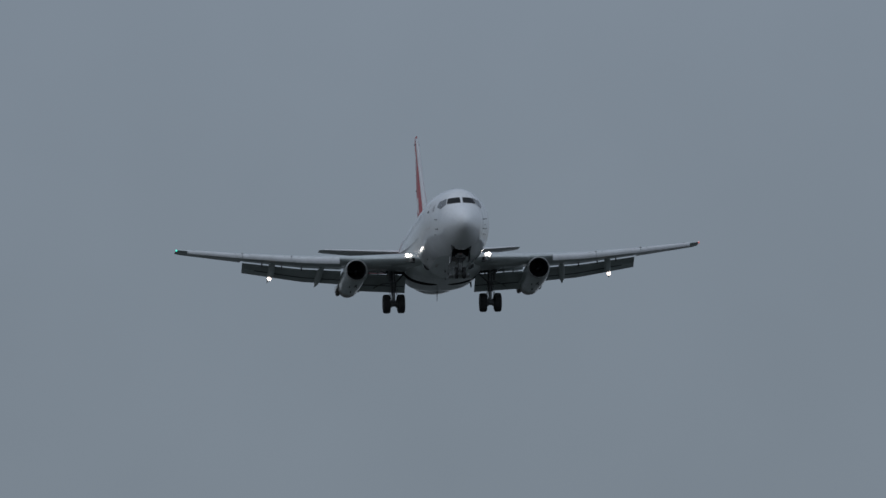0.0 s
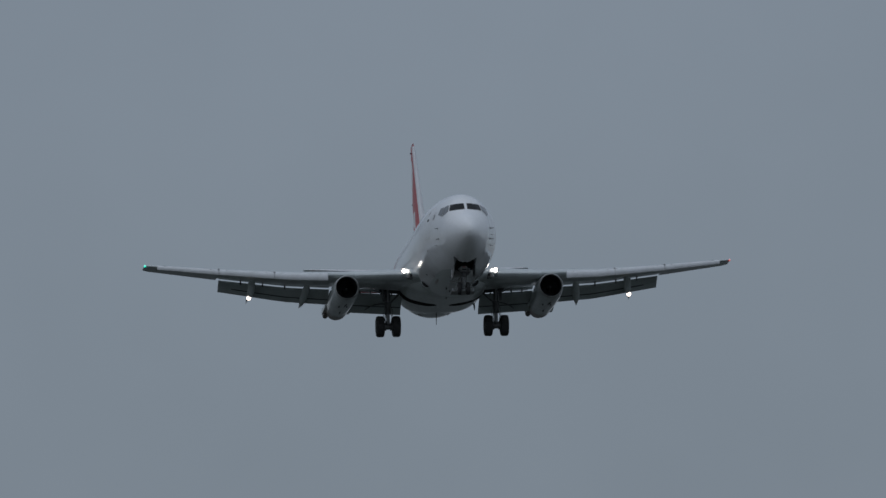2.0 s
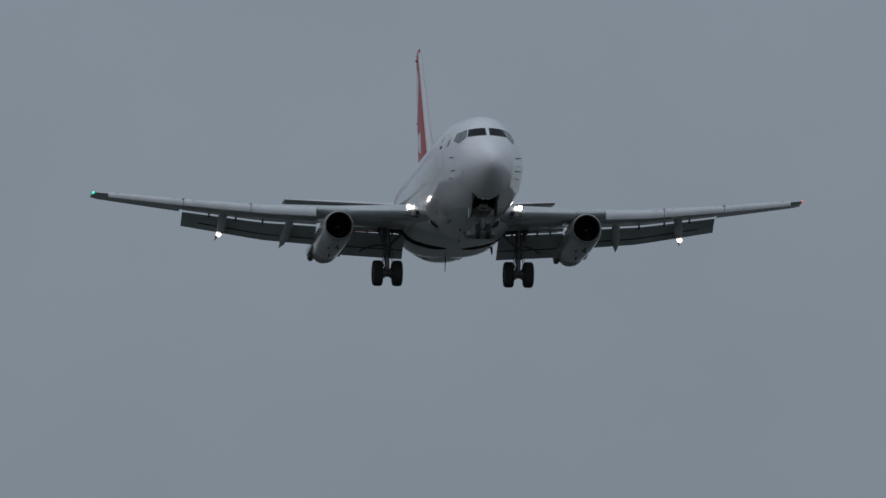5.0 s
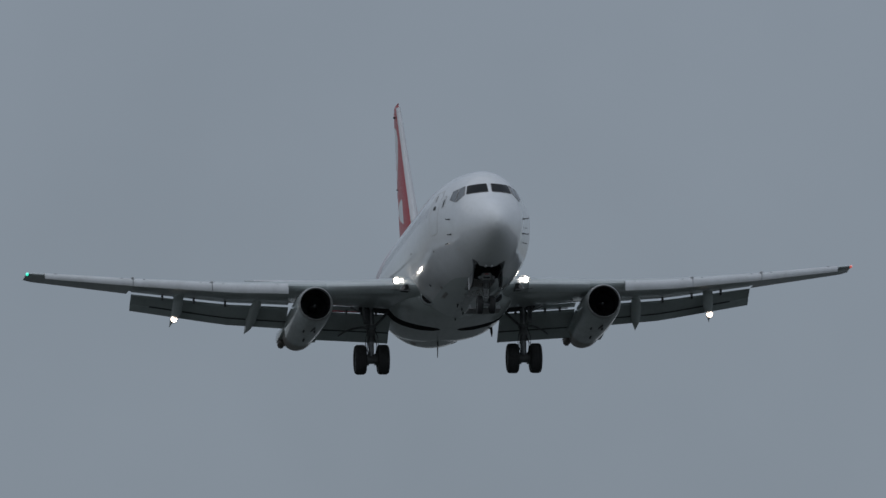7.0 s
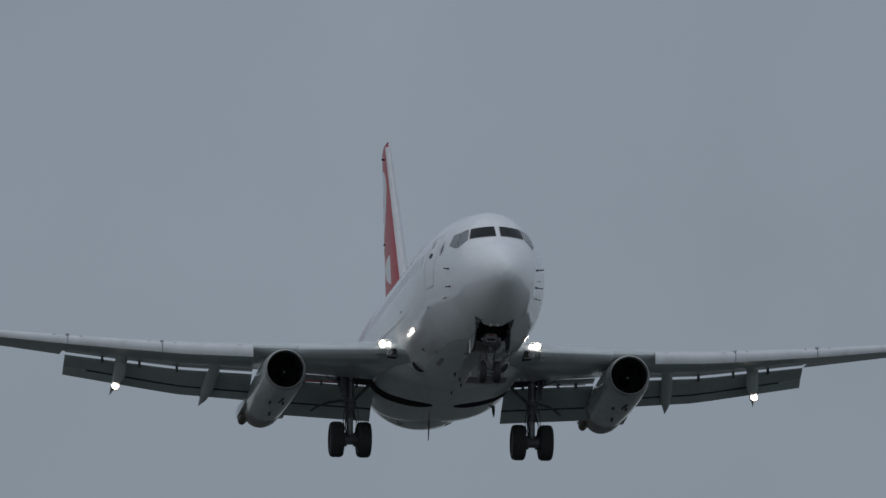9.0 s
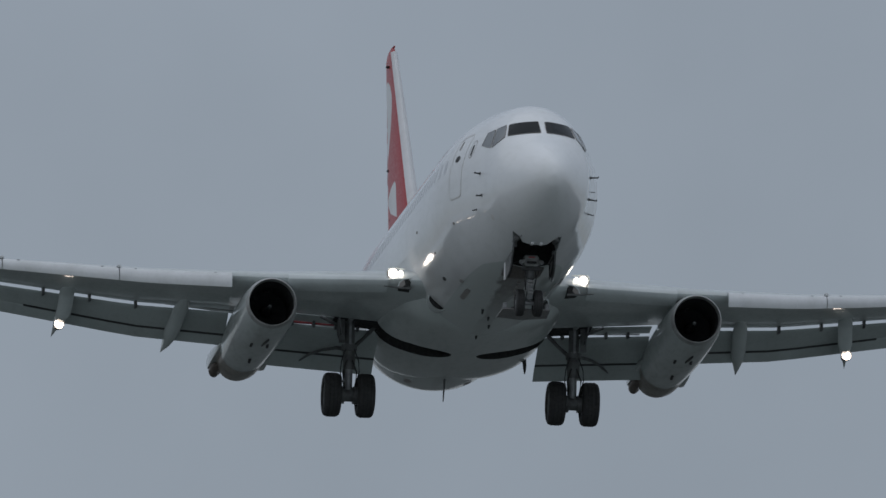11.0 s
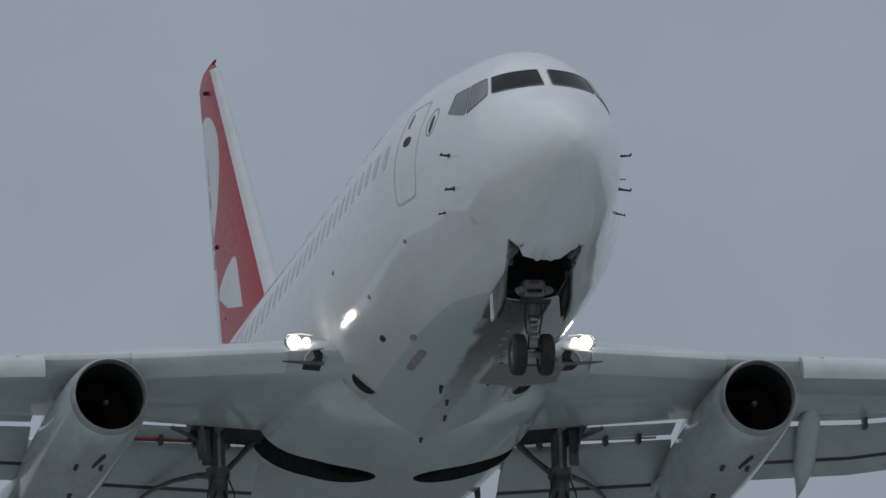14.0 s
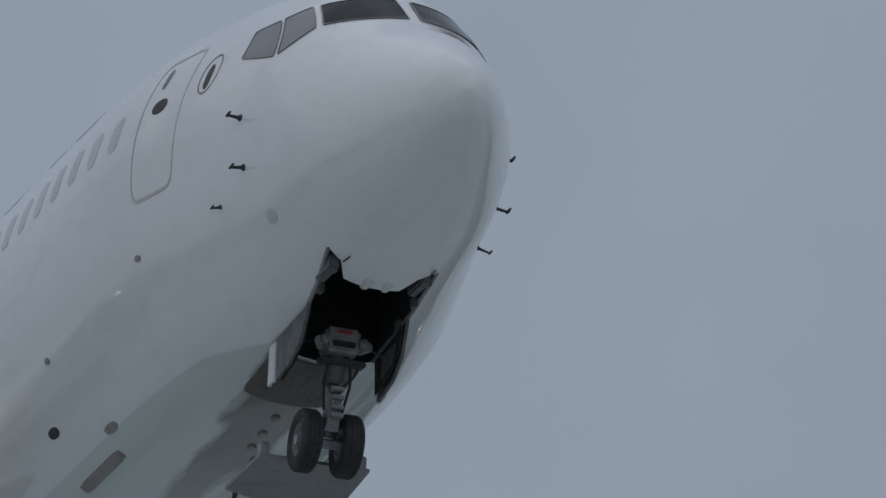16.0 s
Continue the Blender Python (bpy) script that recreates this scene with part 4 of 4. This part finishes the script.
    part("collar_slot", box((3.47, -0.11, -2.04), (3.497, 0.11, -1.985), bevel=0.008), DARK, collar)
    part("placard", box((3.48, -0.07, -1.905), (3.497, 0.07, -1.88)), TITLE, collar, "small red placard")
    for s in (1, -1):
        part("collar_bolt", lathe([(-0.05, 0.02), (-0.04, 0.045), (0.05, 0.045)], 0, (3.5, s * 0.19, -1.985), n=12), COLLAR, collar)
    part("lower_bar", box((3.6, -0.26, -2.17), (3.72, 0.2, -2.11), bevel=0.015), PROBE, gear)
    for z in (-2.42, -2.50, -2.60, -2.68):
        part("link_lug", box((3.58, -0.06, z - 0.022), (3.66, 0.06, z + 0.022), bevel=0.008), COLLAR, gear)
    part("side_hose", tube([(3.66, -0.2, -2.15), (3.62, -0.15, -2.28), (3.7, -0.05, -2.38)], 0.011, n=6), RUBBER, gear)
    part("inset_panel", loft([[(x, y, z) for x, z in ((3.30, -1.98), (3.42, -2.16), (3.72, -2.22), (3.74, -1.98))] for y in (-0.452, -0.446)]), GREASY, gear)
    for z0, z1 in ((-2.35, -2.55), (-2.78, -2.55)):
        part("torque_link", slab([(3.78, -0.07, z0), (3.78, 0.07, z0), (3.62, 0.04, z1), (3.62, -0.04, z1)], 0.035), STEEL, gear)
    # flat gravel deflector carried behind the wheels
    defl = part("gravel_deflector", slab([(4.22, 0.54, -2.95), (4.22, -0.54, -2.95), (5.25, -0.60, -2.95), (5.55, -0.05, -2.95), (5.3, 0.54, -2.95)], 0.03), DEFLECTOR, gear, "flat grey gravel deflector plate")
    for s in (1, -1):
        part("deflector_arm", tube([(3.9, s * 0.06, -2.75), (4.5, s * 0.25, -2.92)], 0.03, n=8), STEEL, defl)
        part("deflector_bracket", box((4.26, s * 0.48 - 0.04, -2.94), (4.38, s * 0.48 + 0.04, -2.80), bevel=0.012), STEEL, defl)
    return gear


make_nose_gear()


# ---- tail ----
def plate_foil(x0, x1, z, thick, n=10):
    """An upright symmetric section."""
    c = x1 - x0
    half = []
    for i in range(n + 1):
        s = 0.5 - 0.5 * math.cos(math.pi * i / n)
        half.append((x0 + c * s, 5 * thick * c * (0.2969 * math.sqrt(s) - 0.126 * s - 0.3516 * s * s + 0.2843 * s ** 3 - 0.1036 * s ** 4)))
    return [(x, y, z) for x, y in half] + [(x, -y, z) for x, y in half[-2:0:-1]]


def make_tail():
    rows = [(1.2, 22.4, 28.45), (1.9, 23.0, 28.55), (3.0, 23.95, 28.75), (4.5, 25.3, 29.02), (6.0, 26.65, 29.30), (7.2, 27.76, 29.56), (7.5, 28.05, 29.62)]
    fin = part("fin", loft([plate_foil(x0, x1, z, 0.10 if z < 7 else 0.08) for z, x0, x1 in rows] + [plate_foil(28.25, 29.45, 7.62, 0.05), plate_foil(28.5, 29.2, 7.68, 0.02)]), FIN, plane, "red fin with white curls and a pale leading edge")
    lead = []
    for z, x0, x1 in rows[1:]:
        c = x1 - x0
        half = []
        for u in (0.02, 0.08, 0.2):
            s = u / c
            half.append((x0 + u - 0.01, 5 * 0.10 * c * (0.2969 * math.sqrt(s) - 0.126 * s) + 0.008))
        lead.append([(x0 - 0.03, 0, z), *[(x, y, z) for x, y in half], *[(x, -y, z) for x, y in half[::-1]]])
    part("fin_leading_edge", loft(lead), FIN_EDGE, fin, "pale metal leading edge")
    # dorsal fillet
    loops = [[(20.4, 0.02, 1.86), (20.4, 0.0, 1.88), (20.4, -0.02, 1.86), (20.4, 0, 1.7)]]
    for x, h, w in ((21.6, 2.02, 0.10), (22.8, 2.25, 0.16), (24.0, 2.72, 0.2), (24.6, 3.1, 0.22)):
        loops.append([(x, w, 1.75), (x, 0, h), (x, -w, 1.75), (x, 0, 1.5)])
    part("dorsal_fillet", loft(loops), FIN, fin)
    part("fin_cap", lathe([(28.1, 0.008), (28.2, 0.024), (28.5, 0.03), (29.0, 0.022), (29.3, 0.008)], 0, (0, 0, 7.64), n=14), FIN, fin)
    for z, lead in ((3.3, 0.5), (4.6, 0.1), (7.2, 0.1)):
        x = 27.25 + 0.19 * z - lead
        part("rudder_hinge", box((x - 0.05, -0.15, z - 0.025), (x + 0.05, 0.15, z + 0.025), bevel=0.01), PROBE, fin)
    # small red marks on the rudder that cannot be read
    for x, z, h in ((28.75, 6.0, 0.22), (28.72, 5.55, 0.14), (28.6, 4.9, 0.2), (28.55, 4.5, 0.12)):
        for s in (1, -1):
            part("rudder_marking", box((x - 0.11, min(s * 0.025, s * 0.054), z - h), (x + 0.11, max(s * 0.025, s * 0.054), z + h), bevel=0.006), MARKING, fin)
    for side in (1, -1):
        loops = []
        for y, x0, c, z in ((0.3, 24.9, 3.9, 0.85), (1.2, 25.45, 3.45, 0.95), (3.2, 26.7, 2.45, 1.2), (5.2, 27.95, 1.5, 1.45), (5.47, 28.2, 1.2, 1.49)):
            loops.append(foil(x0, z, c, side * y, 0.09, 0.0))
        stab = part("tailplane", loft(loops), WING, plane, "grey tailplane")
        lead = []
        for y, x0, c, z in ((1.2, 25.43, 3.45, 0.95), (3.2, 26.68, 2.45, 1.2), (5.2, 27.93, 1.5, 1.45)):
            q = foil(x0 - 0.01, z, c, side * y, 0.096, 0.0)
            lead.append([q[14], q[16], q[18], q[20], q[22]])
        part("leading_edge", loft(lead), BRIGHT, stab)
        part("elevator_gap", slab([(27.85, side * 1.2, 0.84), (28.85, side * 4.9, 1.36), (28.89, side * 4.9, 1.36), (27.89, side * 1.2, 0.84)], 0.01), DARK, stab)
    part("tail_cone_exhaust", lathe([(29.45, 0.16), (29.62, 0.13), (29.62, 0.1), (29.5, 0.1)], 0, (0, 0, 1.08), n=20), HOT, fuselage)


make_tail()


# ---- flight: seconds, nose position, roll, pitch, heading ----
FLIGHT = [
    (0, 1221.87, -110.09, 121.01, -1.38, 1.68, -0.20),
    (0.5, 1188.38, -108.49, 119.45, -1.47, 1.99, -0.17),
    (1, 1155.01, -106.86, 117.91, -1.51, 2.46, -0.28),
    (1.5, 1121.74, -105.27, 116.27, -1.18, 2.39, -0.27),
    (2, 1088.58, -103.68, 114.61, -1.14, 2.27, -0.19),
    (2.5, 1055.52, -102.08, 112.91, -1.54, 1.95, -0.12),
    (3, 1022.57, -100.58, 111.21, -1.92, 1.62, 0.36),
    (3.5, 989.71, -99.00, 109.48, -1.34, 1.18, 0.45),
    (4, 956.96, -97.40, 107.78, 0.01, 0.88, 0.35),
    (4.2, 943.89, -96.74, 107.12, 0.31, 0.81, 0.25),
    (6.3, 807.56, -89.89, 100.42, -1.41, 1.58, -0.19),
    (6.5, 794.66, -89.26, 99.75, -1.65, 1.49, -0.12),
    (7, 762.46, -87.69, 98.08, -1.32, 1.31, 0.01),
    (7.5, 730.33, -86.16, 96.40, 0.91, 1.07, 0.21),
    (8, 698.29, -84.57, 94.71, 1.15, 0.83, 0.22),
    (8.5, 666.33, -82.88, 93.09, 0.49, 0.86, -0.12),
    (8.7, 653.57, -82.21, 92.47, 0.05, 1.05, -0.20),
    (10.8, 520.24, -75.45, 85.68, 1.17, 1.37, -0.45),
    (11, 507.61, -74.82, 85.03, 1.12, 1.35, -0.40),
    (11.5, 476.06, -73.22, 83.42, 0.55, 1.49, -0.30),
    (12, 444.56, -71.57, 81.77, -0.47, 1.40, -0.44),
    (12.5, 413.13, -69.96, 80.11, -1.39, 1.28, -0.43),
    (13, 381.75, -68.32, 78.47, -2.20, 1.23, -0.50),
    (13.5, 350.42, -66.71, 76.87, -1.45, 1.38, -0.61),
    (14, 319.15, -65.08, 75.26, -2.14, 1.52, -0.69),
    (14.5, 287.91, -63.61, 73.61, -1.05, 1.39, -0.16),
    (15, 256.71, -62.13, 71.89, 0.62, 0.98, 0.33),
    (15.5, 225.58, -60.79, 70.30, 3.28, 1.19, 1.32),
    (16, 194.47, -59.23, 68.63, 3.32, 1.02, 1.52),
]


def motions():
    walk(plane, [(t, pose(*row)) for t, *row in FLIGHT])


motions()
